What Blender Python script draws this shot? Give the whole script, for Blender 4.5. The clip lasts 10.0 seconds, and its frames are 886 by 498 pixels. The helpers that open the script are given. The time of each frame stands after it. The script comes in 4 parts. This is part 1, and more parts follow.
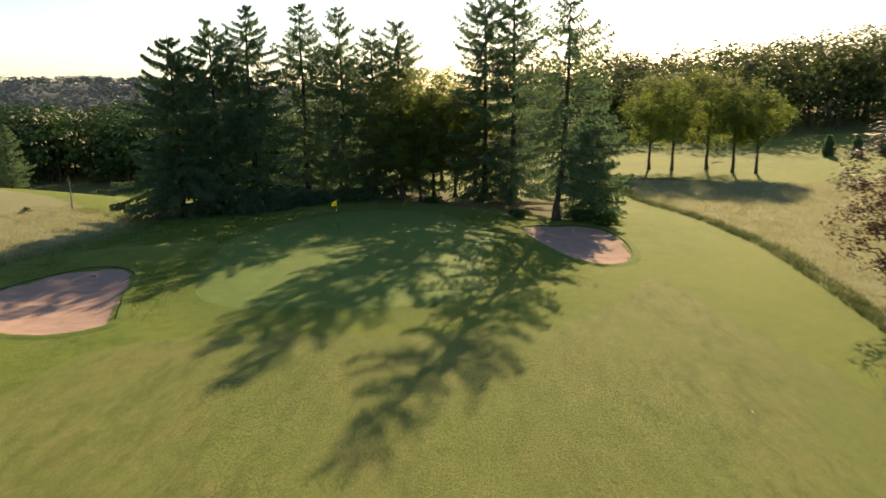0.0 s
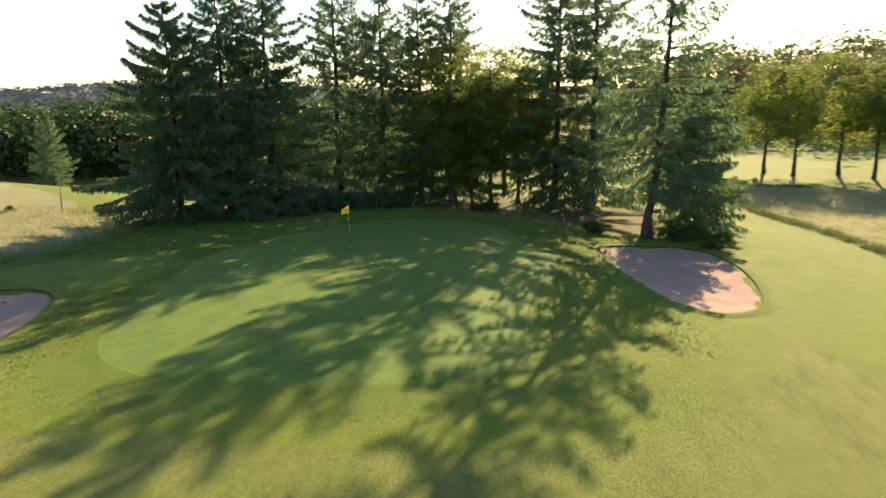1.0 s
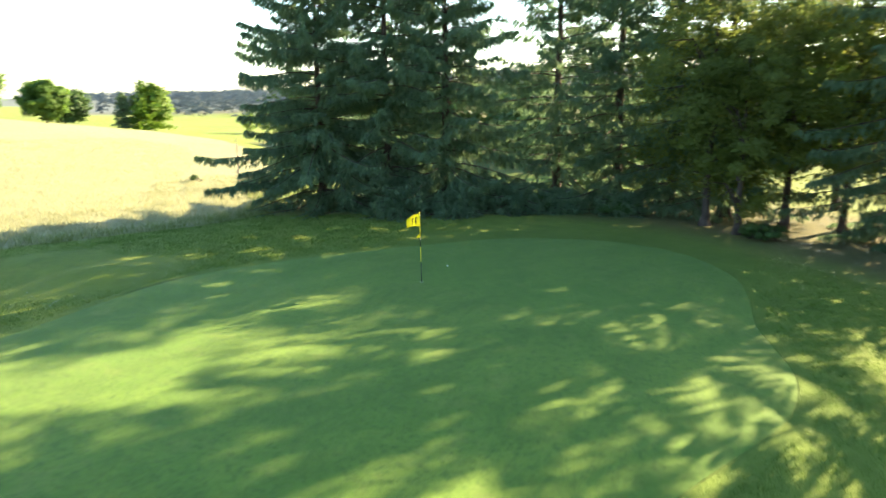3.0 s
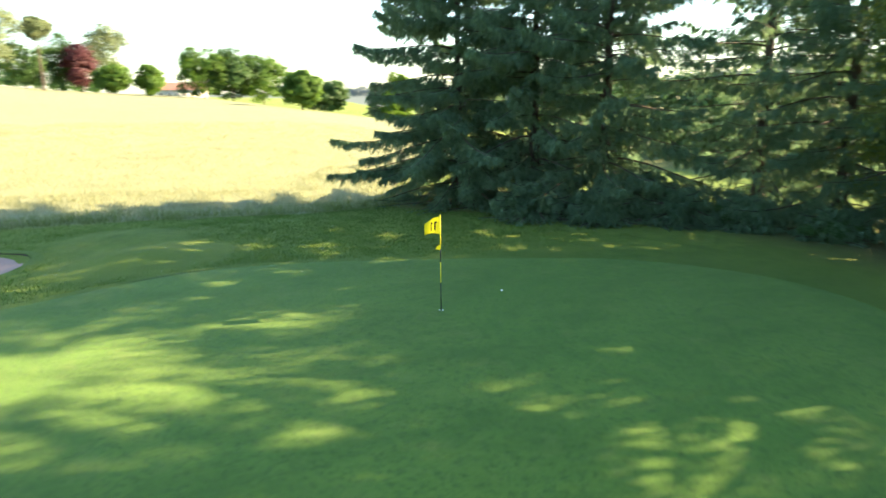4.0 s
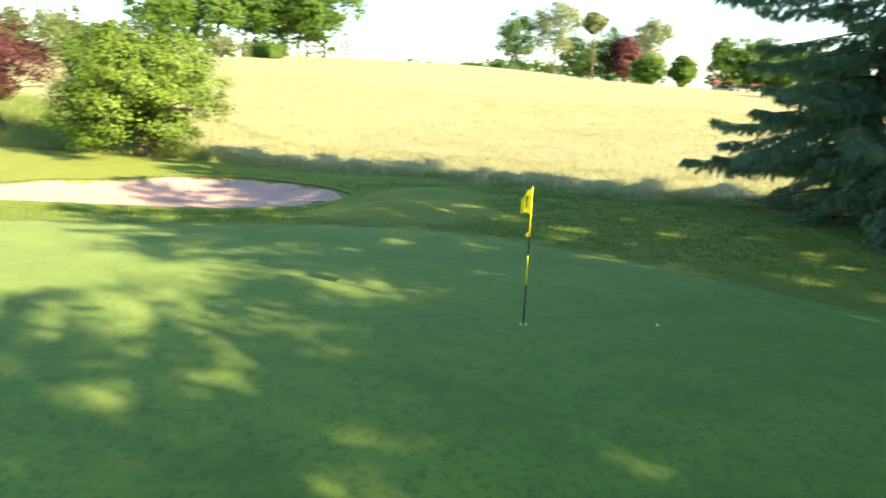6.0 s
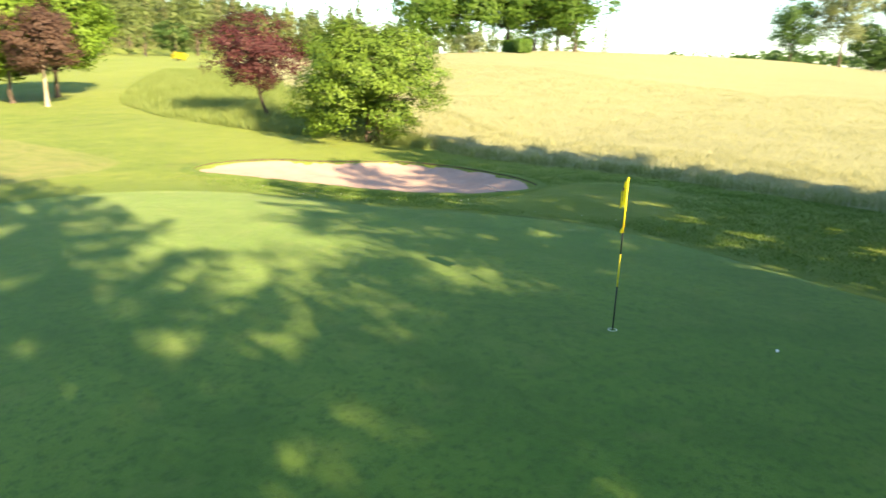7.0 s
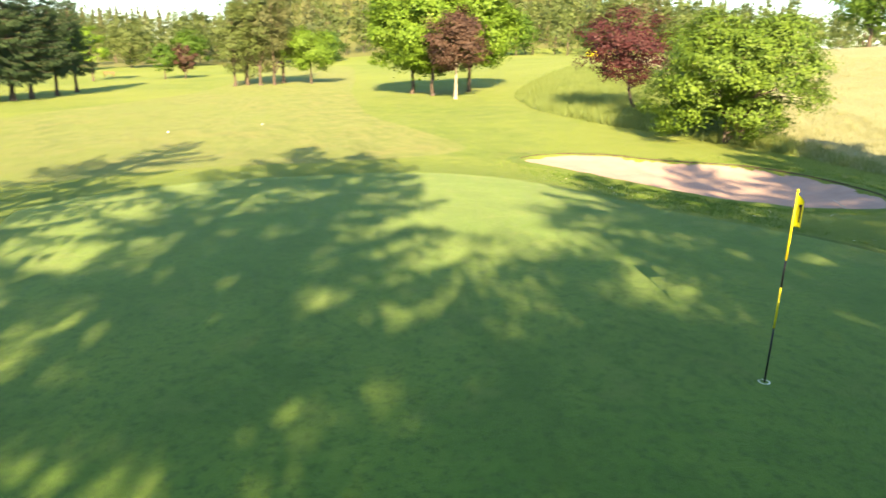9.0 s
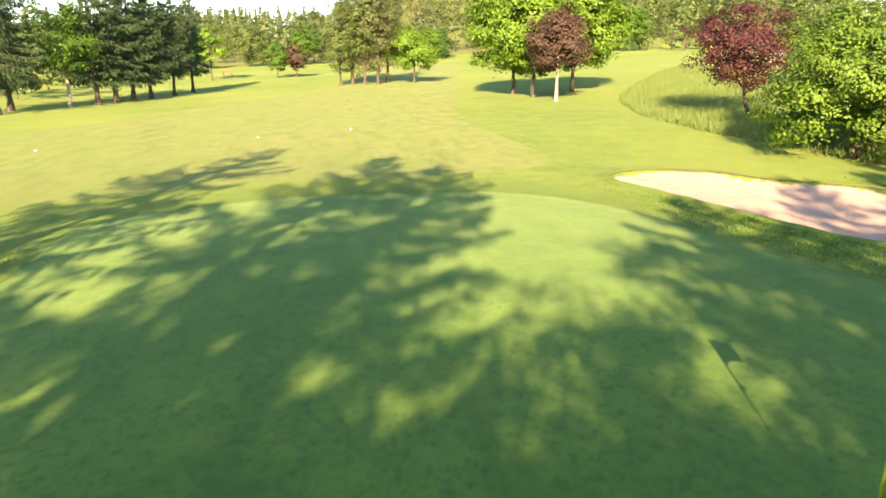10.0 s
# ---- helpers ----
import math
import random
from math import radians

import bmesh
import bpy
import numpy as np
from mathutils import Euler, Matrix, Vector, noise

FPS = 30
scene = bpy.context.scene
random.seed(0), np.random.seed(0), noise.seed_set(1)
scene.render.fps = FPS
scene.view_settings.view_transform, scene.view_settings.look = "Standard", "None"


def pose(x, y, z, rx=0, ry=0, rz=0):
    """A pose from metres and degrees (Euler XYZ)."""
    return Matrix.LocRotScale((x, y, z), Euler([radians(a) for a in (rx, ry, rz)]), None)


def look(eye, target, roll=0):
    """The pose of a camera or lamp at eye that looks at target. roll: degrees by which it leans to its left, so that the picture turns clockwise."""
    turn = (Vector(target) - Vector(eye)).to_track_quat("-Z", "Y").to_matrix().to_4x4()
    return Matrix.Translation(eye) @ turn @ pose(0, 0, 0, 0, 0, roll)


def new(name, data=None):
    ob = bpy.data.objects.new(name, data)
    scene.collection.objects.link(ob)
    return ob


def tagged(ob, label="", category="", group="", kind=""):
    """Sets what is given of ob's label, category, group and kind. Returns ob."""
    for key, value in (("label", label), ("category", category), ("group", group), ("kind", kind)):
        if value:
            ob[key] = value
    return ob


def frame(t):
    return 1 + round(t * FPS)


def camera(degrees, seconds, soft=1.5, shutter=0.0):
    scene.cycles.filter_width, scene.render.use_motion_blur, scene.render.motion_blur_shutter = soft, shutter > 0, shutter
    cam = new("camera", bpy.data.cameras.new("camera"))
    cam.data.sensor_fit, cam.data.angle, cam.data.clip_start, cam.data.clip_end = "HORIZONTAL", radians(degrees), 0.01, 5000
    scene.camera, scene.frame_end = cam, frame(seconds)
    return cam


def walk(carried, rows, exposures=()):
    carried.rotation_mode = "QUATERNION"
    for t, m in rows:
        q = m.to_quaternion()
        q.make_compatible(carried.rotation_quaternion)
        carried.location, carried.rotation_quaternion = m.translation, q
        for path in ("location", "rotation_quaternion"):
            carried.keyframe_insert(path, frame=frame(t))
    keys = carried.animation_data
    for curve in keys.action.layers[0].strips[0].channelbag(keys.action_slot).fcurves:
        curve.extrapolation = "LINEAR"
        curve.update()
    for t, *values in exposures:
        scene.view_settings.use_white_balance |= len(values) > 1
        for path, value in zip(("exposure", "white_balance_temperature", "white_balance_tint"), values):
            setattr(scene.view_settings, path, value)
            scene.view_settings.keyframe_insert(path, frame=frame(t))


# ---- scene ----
cam = camera(65.17, 10.0, soft=1.5, shutter=0.4)
PATH = [
    (0, (10.348, -47.878, 9.605), (10.229, -45.932, 9.157), -1.0),
    (0.5, (10.900, -41.370, 8.770), (10.677, -39.432, 8.327), -0.95),
    (1, (11.625, -34.946, 7.871), (11.264, -33.027, 7.435), -0.95),
    (1.5, (12.350, -29.446, 7.150), (11.810, -27.569, 6.719), -1.1),
    (2, (13.262, -24.031, 6.441), (12.482, -22.239, 6.014), -1.2),
    (2.2, (13.580, -22.044, 6.220), (12.693, -20.303, 5.793), -1.15),
    (3.5, (14.054, -10.534, 5.484), (12.521, -9.337, 5.018), -1.0),
    (4, (13.267, -6.490, 4.860), (11.521, -5.627, 4.407), -0.8),
    (4.5, (12.372, -3.342, 4.330), (10.486, -2.842, 3.889), -0.1),
    (5, (11.556, -1.053, 3.965), (9.609, -0.914, 3.525), 0.3),
    (5.5, (10.823, 0.573, 3.763), (8.884, 0.370, 3.316), 0.7),
    (6, (10.166, 1.767, 3.633), (8.305, 1.200, 3.171), 1.1),
    (7.5, (8.000, 4.513, 3.396), (6.680, 3.092, 2.907), 0.8),
    (8, (7.250, 5.135, 3.341), (6.158, 3.533, 2.851), 0.9),
    (8.5, (6.419, 5.503, 3.311), (5.566, 3.764, 2.814), 0.8),
    (9, (5.640, 5.517, 3.336), (5.017, 3.685, 2.830), 0.7),
    (9.5, (4.830, 5.013, 3.403), (4.410, 3.126, 2.889), 0.4),
    (10, (4.010, 3.949, 3.848), (3.684, 2.046, 3.326), 0.3),
]
walk(cam, [(t, look(e, a, r)) for t, e, a, r in PATH],
     exposures=[(0, 1.17, 6550, 11), (1.0, 1.78, 6500, 11), (2.0, 2.72, 6350, 10), (3.5, 3.06, 6000, 5), (5.5, 2.94, 6050, 4), (7.5, 2.68, 6450, 4), (10, 2.72, 6550, 6)])

# ---- light ----
SUN_EL, SUN_AZ = radians(24.3), radians(15.4)
world = bpy.data.worlds.new("sky")
scene.world = world
world.use_nodes = True
wn = world.node_tree
sky = wn.nodes.new("ShaderNodeTexSky")
sky.sky_type, sky.sun_disc, sky.sun_elevation, sky.sun_rotation = "NISHITA", False, SUN_EL, SUN_AZ
sky.air_density, sky.dust_density = 1.0, 0.65
wn.links.new(sky.outputs[0], wn.nodes["Background"].inputs[0])
wn.nodes["Background"].inputs[1].default_value = 0.073
sun = new("sun", bpy.data.lights.new("sun", "SUN"))
sun.data.energy, sun.data.angle, sun.data.color = 5.0, radians(0.55), (1.0, 0.73, 0.42)
SUN_DIR = Vector((math.sin(SUN_AZ) * math.cos(SUN_EL), math.cos(SUN_AZ) * math.cos(SUN_EL), math.sin(SUN_EL)))
sun.matrix_world = look(SUN_DIR * 100, (0, 0, 0))


# ---- materials ----
class Mat:
    """A small wrapper to write node materials in few lines."""

    def __init__(self, name):
        self.m = bpy.data.materials.new(name)
        self.m.use_nodes = True
        self.t = self.m.node_tree
        self.bsdf = self.t.nodes["Principled BSDF"]
        self.out = self.t.nodes["Material Output"]

    def node(self, kind, **inputs):
        n = self.t.nodes.new("ShaderNode" + kind)
        for k, v in inputs.items():
            self.put(n.inputs[k.replace("_", " ")], v)
        return n

    def put(self, socket, v):
        if isinstance(v, bpy.types.NodeSocket):
            self.t.links.new(v, socket)
        elif isinstance(v, tuple) and len(v) == 3 and socket.type == "RGBA":
            socket.default_value = (*v, 1)
        else:
            socket.default_value = v

    def coords(self, scale=(1, 1, 1)):
        g = self.node("NewGeometry")
        mp = self.node("Mapping", Vector=g.outputs["Position"])
        mp.inputs["Scale"].default_value = scale
        return mp.outputs[0]

    def noise(self, scale, detail=4, rough=0.6, stretch=(1, 1, 1)):
        n = self.node("TexNoise", Vector=self.coords(stretch), Scale=scale, Detail=detail, Roughness=rough)
        return n.outputs["Fac"]

    def span(self, v, a, b, lo=0.0, hi=1.0):
        n = self.node("MapRange", Value=v)
        for k, x in zip(("From Min", "From Max", "To Min", "To Max"), (a, b, lo, hi)):
            n.inputs[k].default_value = x
        return n.outputs[0]

    def mix(self, f, a, b, blend="MIX"):
        n = self.t.nodes.new("ShaderNodeMix")
        n.data_type, n.blend_type = "RGBA", blend
        self.put(n.inputs[0], f), self.put(n.inputs[6], a), self.put(n.inputs[7], b)
        return n.outputs[2]

    def math(self, op, a, b=0.0):
        n = self.t.nodes.new("ShaderNodeMath")
        n.operation = op
        self.put(n.inputs[0], a), self.put(n.inputs[1], b)
        return n.outputs[0]

    def attribute(self, name):
        n = self.t.nodes.new("ShaderNodeAttribute")
        n.attribute_name = name
        return n.outputs["Fac"]

    def bump(self, height, strength, distance):
        n = self.node("Bump", Height=height, Strength=strength, Distance=distance)
        self.put(self.bsdf.inputs["Normal"], n.outputs[0])

    def sheen(self, weight, tint):
        """The pale gloss of many fine blades catching the light."""
        b = self.bsdf.inputs
        self.put(b["Sheen Weight"], weight), self.put(b["Sheen Roughness"], 0.5), self.put(b["Sheen Tint"], tint)

    def base(self, colour, rough=0.8, metal=0.0, spec=0.3):
        b = self.bsdf.inputs
        self.put(b["Base Color"], colour), self.put(b["Roughness"], rough)
        self.put(b["Metallic"], metal), self.put(b["Specular IOR Level"], spec)
        return self


def leaf_material(name, dark, light, glow=0.35, scale=0.6, glow_tint=1.0):
    """Leaves: colour from leaf to leaf and clump to clump, some light let through."""
    s = Mat(name)
    isl = s.node("NewGeometry").outputs["Random Per Island"]
    patch = s.span(s.noise(scale, 3), 0.3, 0.7)
    c = s.mix(s.math("ADD", s.math("MULTIPLY", isl, 0.55), s.math("MULTIPLY", patch, 0.45)), dark, light)
    obj = s.node("ObjectInfo").outputs["Random"]
    c = s.mix(s.span(obj, 0, 1, 0.0, 0.25), c, tuple(v * 0.6 for v in dark))
    s.base(c, 0.6, 0.0, 0.25)
    tl = s.node("BsdfTranslucent", Color=s.mix(0.5, c, tuple(min(1, v * 1.6 * glow_tint) for v in light)))
    mx = s.t.nodes.new("ShaderNodeMixShader")
    mx.inputs[0].default_value = glow
    s.t.links.new(s.bsdf.outputs[0], mx.inputs[1])
    s.t.links.new(tl.outputs[0], mx.inputs[2])
    s.t.links.new(mx.outputs[0], s.out.inputs[0])
    return s.m


def bark_material(name, dark, light):
    s = Mat(name)
    n = s.noise(6, 6, 0.7, (1, 1, 0.2))
    s.base(s.mix(s.span(n, 0.35, 0.7), dark, light), 0.9, 0, 0.15)
    s.bump(n, 0.8, 0.04)
    return s.m


def plain_material(name, colour, rough=0.5, metal=0.0, vary=0.12, scale=30):
    s = Mat(name)
    n = s.noise(scale, 4)
    s.base(s.mix(s.span(n, 0.3, 0.7), tuple(v * (1 - vary) for v in colour), tuple(min(1, v * (1 + vary)) for v in colour)), rough, metal)
    return s.m


def ground_material():
    s = Mat("turf_and_meadow")
    big, mid, fine = s.noise(0.05, 4), s.noise(0.7, 5, 0.65), s.noise(14, 4, 0.7)
    speck = s.noise(3.2, 6, 0.75, (1, 1, 1))
    wob = s.math("MULTIPLY", s.math("SUBTRACT", s.noise(0.9, 4), 0.5), 0.5)
    wobm = s.math("MULTIPLY", s.math("SUBTRACT", s.noise(0.8, 5), 0.5), 2.2)
    rough = s.mix(s.span(mid, 0.3, 0.7), (0.072, 0.132, 0.010), (0.150, 0.206, 0.024))
    rough = s.mix(s.span(s.noise(0.6, 6, 0.75, (1, 0.5, 1)), 0.52, 0.72, 0, 0.45), rough, (0.170, 0.165, 0.050))
    rough = s.mix(s.span(s.noise(1.7, 6, 0.8), 0.48, 0.68, 0, 0.8), rough, (0.042, 0.088, 0.007))
    rough = s.mix(s.span(big, 0.35, 0.65), rough, (0.158, 0.204, 0.026))
    fair = s.mix(s.span(mid, 0.3, 0.7), (0.124, 0.164, 0.030), (0.180, 0.212, 0.052))
    fair = s.mix(s.span(speck, 0.50, 0.66), fair, (0.190, 0.202, 0.062))
    fair = s.mix(s.span(s.noise(0.35, 5, 0.75), 0.47, 0.68, 0, 0.55), fair, (0.190, 0.168, 0.056))
    fair = s.mix(s.span(s.noise(1.1, 7, 0.8, (1, 0.3, 1)), 0.46, 0.64, 0, 0.8), fair, (0.086, 0.120, 0.022))
    fair = s.mix(s.span(s.noise(0.11, 5, 0.7, (1, 0.4, 1)), 0.45, 0.62, 0, 0.75), fair, (0.136, 0.182, 0.032))
    hay = s.mix(s.span(s.noise(0.22, 6, 0.7, (1, 0.5, 1)), 0.3, 0.7), (0.156, 0.160, 0.070), (0.232, 0.235, 0.118))
    hay = s.mix(s.span(big, 0.35, 0.7), hay, (0.206, 0.212, 0.094))
    hay = s.mix(s.span(fine, 0.35, 0.75), hay, (0.258, 0.258, 0.145))
    litter = s.mix(s.span(speck, 0.35, 0.65), (0.045, 0.036, 0.022), (0.115, 0.082, 0.045))
    c = s.mix(s.span(s.math("ADD", s.attribute("fairway"), wob), -0.10, 0.10), rough, fair)
    deep = s.mix(s.span(fine, 0.35, 0.65), (0.030, 0.086, 0.008), (0.070, 0.140, 0.016))
    near = s.math("ADD", s.attribute("fringe"), s.math("MULTIPLY", wob, 0.6))
    c = s.mix(s.span(near, -3.2, -0.3, 0.0, 0.45), c, deep)
    c = s.mix(s.span(s.math("ADD", s.attribute("fringe"), s.math("MULTIPLY", wob, 0.2)), -0.26, -0.14, 0.0, 0.75), c, s.mix(s.span(fine, 0.35, 0.65), (0.022, 0.060, 0.006), (0.050, 0.104, 0.012)))
    c = s.mix(s.span(s.math("ADD", s.attribute("hay"), wobm), -0.35, 0.35), c, hay)
    c = s.mix(s.span(s.math("ADD", s.attribute("litter"), wobm), -1.3, 2.2, 0.0, 0.75), c, litter)
    # Distance haze put into the colour: far northern ground turns bluish.
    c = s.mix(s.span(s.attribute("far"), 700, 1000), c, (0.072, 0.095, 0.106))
    c = s.mix(s.span(fine, 0.2, 0.8, 0.0, 0.55), c, s.mix(0.5, c, (0.03, 0.05, 0.01)))
    c = s.mix(s.span(s.noise(2.6, 7, 0.8), 0.5, 0.75, 0.0, 0.5), c, s.mix(0.5, c, (0.03, 0.05, 0.01)))
    c = s.mix(0.03, c, (0.22, 0.20, 0.11))
    s.base(c, 0.9, 0, 0.10)
    s.sheen(0.035, (1.0, 0.92, 0.66))
    h = s.math("ADD", s.math("MULTIPLY", s.noise(45, 3), 0.4), s.math("MULTIPLY", s.noise(9, 5, 0.7), 1.0))
    s.bump(h, 0.8, 0.07)
    return s.m


def green_material():
    s = Mat("putting_green_turf")
    big, mid, fine = s.noise(0.16, 3), s.noise(1.3, 5, 0.65), s.noise(38, 3, 0.7)
    c = s.mix(s.span(mid, 0.3, 0.7), (0.052, 0.136, 0.009), (0.092, 0.182, 0.016))
    c = s.mix(s.span(big, 0.35, 0.65), c, (0.112, 0.188, 0.020))
    c = s.mix(s.span(s.noise(4.5, 5, 0.8), 0.48, 0.66, 0, 0.8), c, (0.046, 0.108, 0.016))
    c = s.mix(s.span(s.noise(0.55, 6, 0.75, (1, 0.6, 1)), 0.44, 0.64, 0, 0.75), c, (0.044, 0.106, 0.008))
    c = s.mix(s.span(s.noise(9, 6, 0.85), 0.50, 0.66, 0, 0.8), c, (0.028, 0.070, 0.005))
    c = s.mix(s.span(s.noise(0.9, 6, 0.7), 0.55, 0.70, 0, 0.5), c, (0.150, 0.190, 0.040))
    c = s.mix(s.span(fine, 0.3, 0.7, 0, 0.5), c, (0.062, 0.122, 0.012))
    c = s.mix(0.05, c, (0.20, 0.19, 0.10))
    s.base(c, 0.85, 0, 0.13)
    s.sheen(0.060, (0.95, 0.92, 0.66))
    s.bump(s.math("ADD", s.math("ADD", fine, s.noise(120, 2)), s.noise(6, 4, 0.7)), 0.45, 0.02)
    return s.m


def sand_material():
    s = Mat("pink_bunker_sand")
    mid, fine = s.noise(1.6, 5, 0.7), s.noise(60, 3)
    c = s.mix(s.span(mid, 0.3, 0.7), (0.250, 0.170, 0.138), (0.325, 0.230, 0.192))
    c = s.mix(s.span(fine, 0.3, 0.7, 0, 0.4), c, (0.41, 0.305, 0.250))
    c = s.mix(s.span(s.noise(2.4, 6, 0.8), 0.62, 0.75, 0, 0.6), c, (0.17, 0.12, 0.09))
    s.base(c, 0.95, 0, 0.1)
    rake = s.node("TexWave", Vector=s.coords((1, 0.35, 1)), Scale=3.0, Distortion=4.0, Detail=2.0)
    s.bump(s.math("ADD", s.math("MULTIPLY", rake.outputs["Fac"], 0.35), mid), 0.6, 0.05)
    return s.m


SOIL = plain_material("dark_cut_soil", (0.050, 0.040, 0.024), 0.95, 0, 0.35, 6)
GROUND, GREEN, SAND = ground_material(), green_material(), sand_material()
SPRUCE = leaf_material("spruce_needles", (0.036, 0.080, 0.038), (0.180, 0.268, 0.132), 0.45, 0.9)
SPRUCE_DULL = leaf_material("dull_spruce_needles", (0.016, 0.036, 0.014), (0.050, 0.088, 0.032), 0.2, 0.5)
LEAF = leaf_material("broad_leaves", (0.040, 0.088, 0.012), (0.115, 0.200, 0.026), 0.48)
LEAF_LIME = leaf_material("lime_green_leaves", (0.052, 0.104, 0.009), (0.165, 0.262, 0.024), 0.32)
LEAF_HAZEL = leaf_material("hazel_leaves", (0.024, 0.058, 0.006), (0.128, 0.200, 0.018), 0.22)
LEAF_NORTH = leaf_material("shaded_wood_leaves", (0.056, 0.080, 0.024), (0.115, 0.142, 0.046), 0.34, 0.08)
LEAF_HILL = leaf_material("hillside_leaves", (0.046, 0.072, 0.018), (0.120, 0.152, 0.044), 0.35, 0.05)
LEAF_OLIVE = leaf_material("olive_conifer_needles", (0.050, 0.062, 0.022), (0.120, 0.128, 0.052), 0.3, 0.1)
LEAF_BACKLIT = leaf_material("sunlit_lawn_leaves", (0.070, 0.105, 0.020), (0.180, 0.225, 0.050), 0.6, 0.3)
LEAF_DARK = leaf_material("dark_leaves", (0.030, 0.068, 0.017), (0.082, 0.150, 0.034), 0.42)
# The blue of distance haze is put into this leaf colour.
LEAF_FAR_HAZE = leaf_material("far_leaves_haze_tint", (0.070, 0.094, 0.104), (0.090, 0.120, 0.132), 0.4, 0.02)
# Shade of a wood seen against the sun, put into a darker leaf colour.
LEAF_WOOD_SHADE = leaf_material("wood_leaves_shade_tint", (0.022, 0.050, 0.013), (0.056, 0.105, 0.024), 0.22, 0.15)
LEAF_RED = leaf_material("copper_leaves", (0.034, 0.009, 0.011), (0.080, 0.022, 0.024), 0.2)
LEAF_BROWN = leaf_material("bronze_leaves", (0.034, 0.020, 0.015), (0.088, 0.050, 0.034), 0.2)
LEAF_PALE = leaf_material("pale_leaves", (0.080, 0.110, 0.045), (0.200, 0.235, 0.110), 0.4)
LEAF_YELLOW = leaf_material("yellow_blossom", (0.30, 0.28, 0.02), (0.65, 0.58, 0.03), 0.4)
HAY = leaf_material("dry_grass_blades", (0.222, 0.228, 0.110), (0.310, 0.315, 0.165), 0.45, 0.15)
BLADE = leaf_material("green_grass_blades", (0.095, 0.140, 0.030), (0.190, 0.230, 0.070), 0.4, 0.3)
EDGE_BLADE = leaf_material("dark_edge_blades", (0.040, 0.068, 0.016), (0.130, 0.160, 0.062), 0.3, 0.6)
TURF_BLADE = leaf_material("rough_turf_blades", (0.046, 0.105, 0.009), (0.115, 0.182, 0.024), 0.35, 0.5)
BARK = bark_material("grey_brown_bark", (0.035, 0.026, 0.020), (0.12, 0.095, 0.075))
BARK_PALE = bark_material("pale_bark", (0.16, 0.13, 0.10), (0.42, 0.37, 0.30))
BLACK = plain_material("black_plastic", (0.012, 0.012, 0.013), 0.4)
YELLOW = plain_material("yellow_plastic", (0.72, 0.62, 0.02), 0.45)
WHITE = plain_material("white_plastic", (0.8, 0.8, 0.78), 0.4)
ROOF = plain_material("red_roof_tiles", (0.19, 0.10, 0.078), 0.8, 0, 0.3, 2)
PLASTER = plain_material("cream_plaster", (0.36, 0.33, 0.28), 0.9, 0, 0.1, 2)
GLASS = plain_material("dark_window_glass", (0.03, 0.035, 0.045), 0.1)
WOOD = plain_material("weathered_wood", (0.16, 0.085, 0.05), 0.8, 0, 0.3, 8)
FLAG = leaf_material("yellow_flag_cloth", (0.60, 0.60, 0.015), (0.66, 0.65, 0.02), 0.35, 6)


# ---- the land ----


def smooth(v, a, b):
    s = np.clip((v - a) / (b - a), 0, 1)
    return s * s * (3 - 2 * s)


def ground_z(x, y):
    """Height of the land without the hollows of the bunkers."""
    x, y = np.asarray(x, float), np.asarray(y, float)
    z = -1.0 * (1 - np.exp(-((x - 2) ** 2 + (y + 3) ** 2) / 800))
    z = z - 0.03 * np.clip(x - 6, 0, 24)
    z = z + 0.04 * np.clip(6 - x, 0, 26) * smooth(-y, 14, 36)
    z = z + np.interp(-y, [16, 30, 36, 46, 60, 85, 120, 180], [0, 0.2, 0.4, 0.6, 0.8, 1.1, 1.8, 3.6])
    hill = np.interp(-y, [180, 260, 450, 900, 2000], [0, 10.4, 58, 71, 36])
    z = z + hill * (0.28 + 0.72 * smooth(-x, 0, 80)) * (1 - 0.97 * smooth(-x, 170, 380))
    # the hay meadow climbs to the west, and its ridge drops off to the north
    d = np.maximum(0, -18 - x)
    crest = np.interp(y, [-200, -110, -60, -20, 15, 45], [4.5, 6.0, 8.3, 6.9, 4.6, 0.0])
    z = z + crest * (1 - np.exp(-((d / 50) ** 1.25)))
    z = z - 8.0 * smooth(y + 0.30 * x, 8, 52) * smooth(-x, -4, 26) - 10.0 * smooth(y, 60, 400) * smooth(-x, -60, 40)
    z = z - 0.34 * np.exp(-(((x + 11.0) / 5.0) ** 2 + ((y + 12.5) / 5.0) ** 2))
    # distant hills
    z = z + 66 * np.exp(-(((x + 1250) / 700) ** 2 + ((y - 2000) / 500) ** 2))
    z = z + 6 * np.exp(-(((x + 2300) / 800) ** 2 + ((y - 700) / 700) ** 2))
    z = z + 22 * np.exp(-(((x - 190) / 90) ** 2 + ((y - 190) / 120) ** 2))
    r = np.hypot(x, y)
    return z + 0.05 * np.sin(x * 0.31 + 1) * np.sin(y * 0.27) * smooth(r, 16, 40)


def spline(points, n=10):
    """A closed smooth outline through a few corners."""
    p = np.array(points, float)
    k = len(p)
    out = []
    for i in range(k):
        a, b, c, d = p[i - 1], p[i], p[(i + 1) % k], p[(i + 2) % k]
        for s in np.arange(n) / n:
            out.append(0.5 * (2 * b + (c - a) * s + (2 * a - 5 * b + 4 * c - d) * s * s + (3 * b - a - 3 * c + d) * s ** 3))
    return np.array(out)


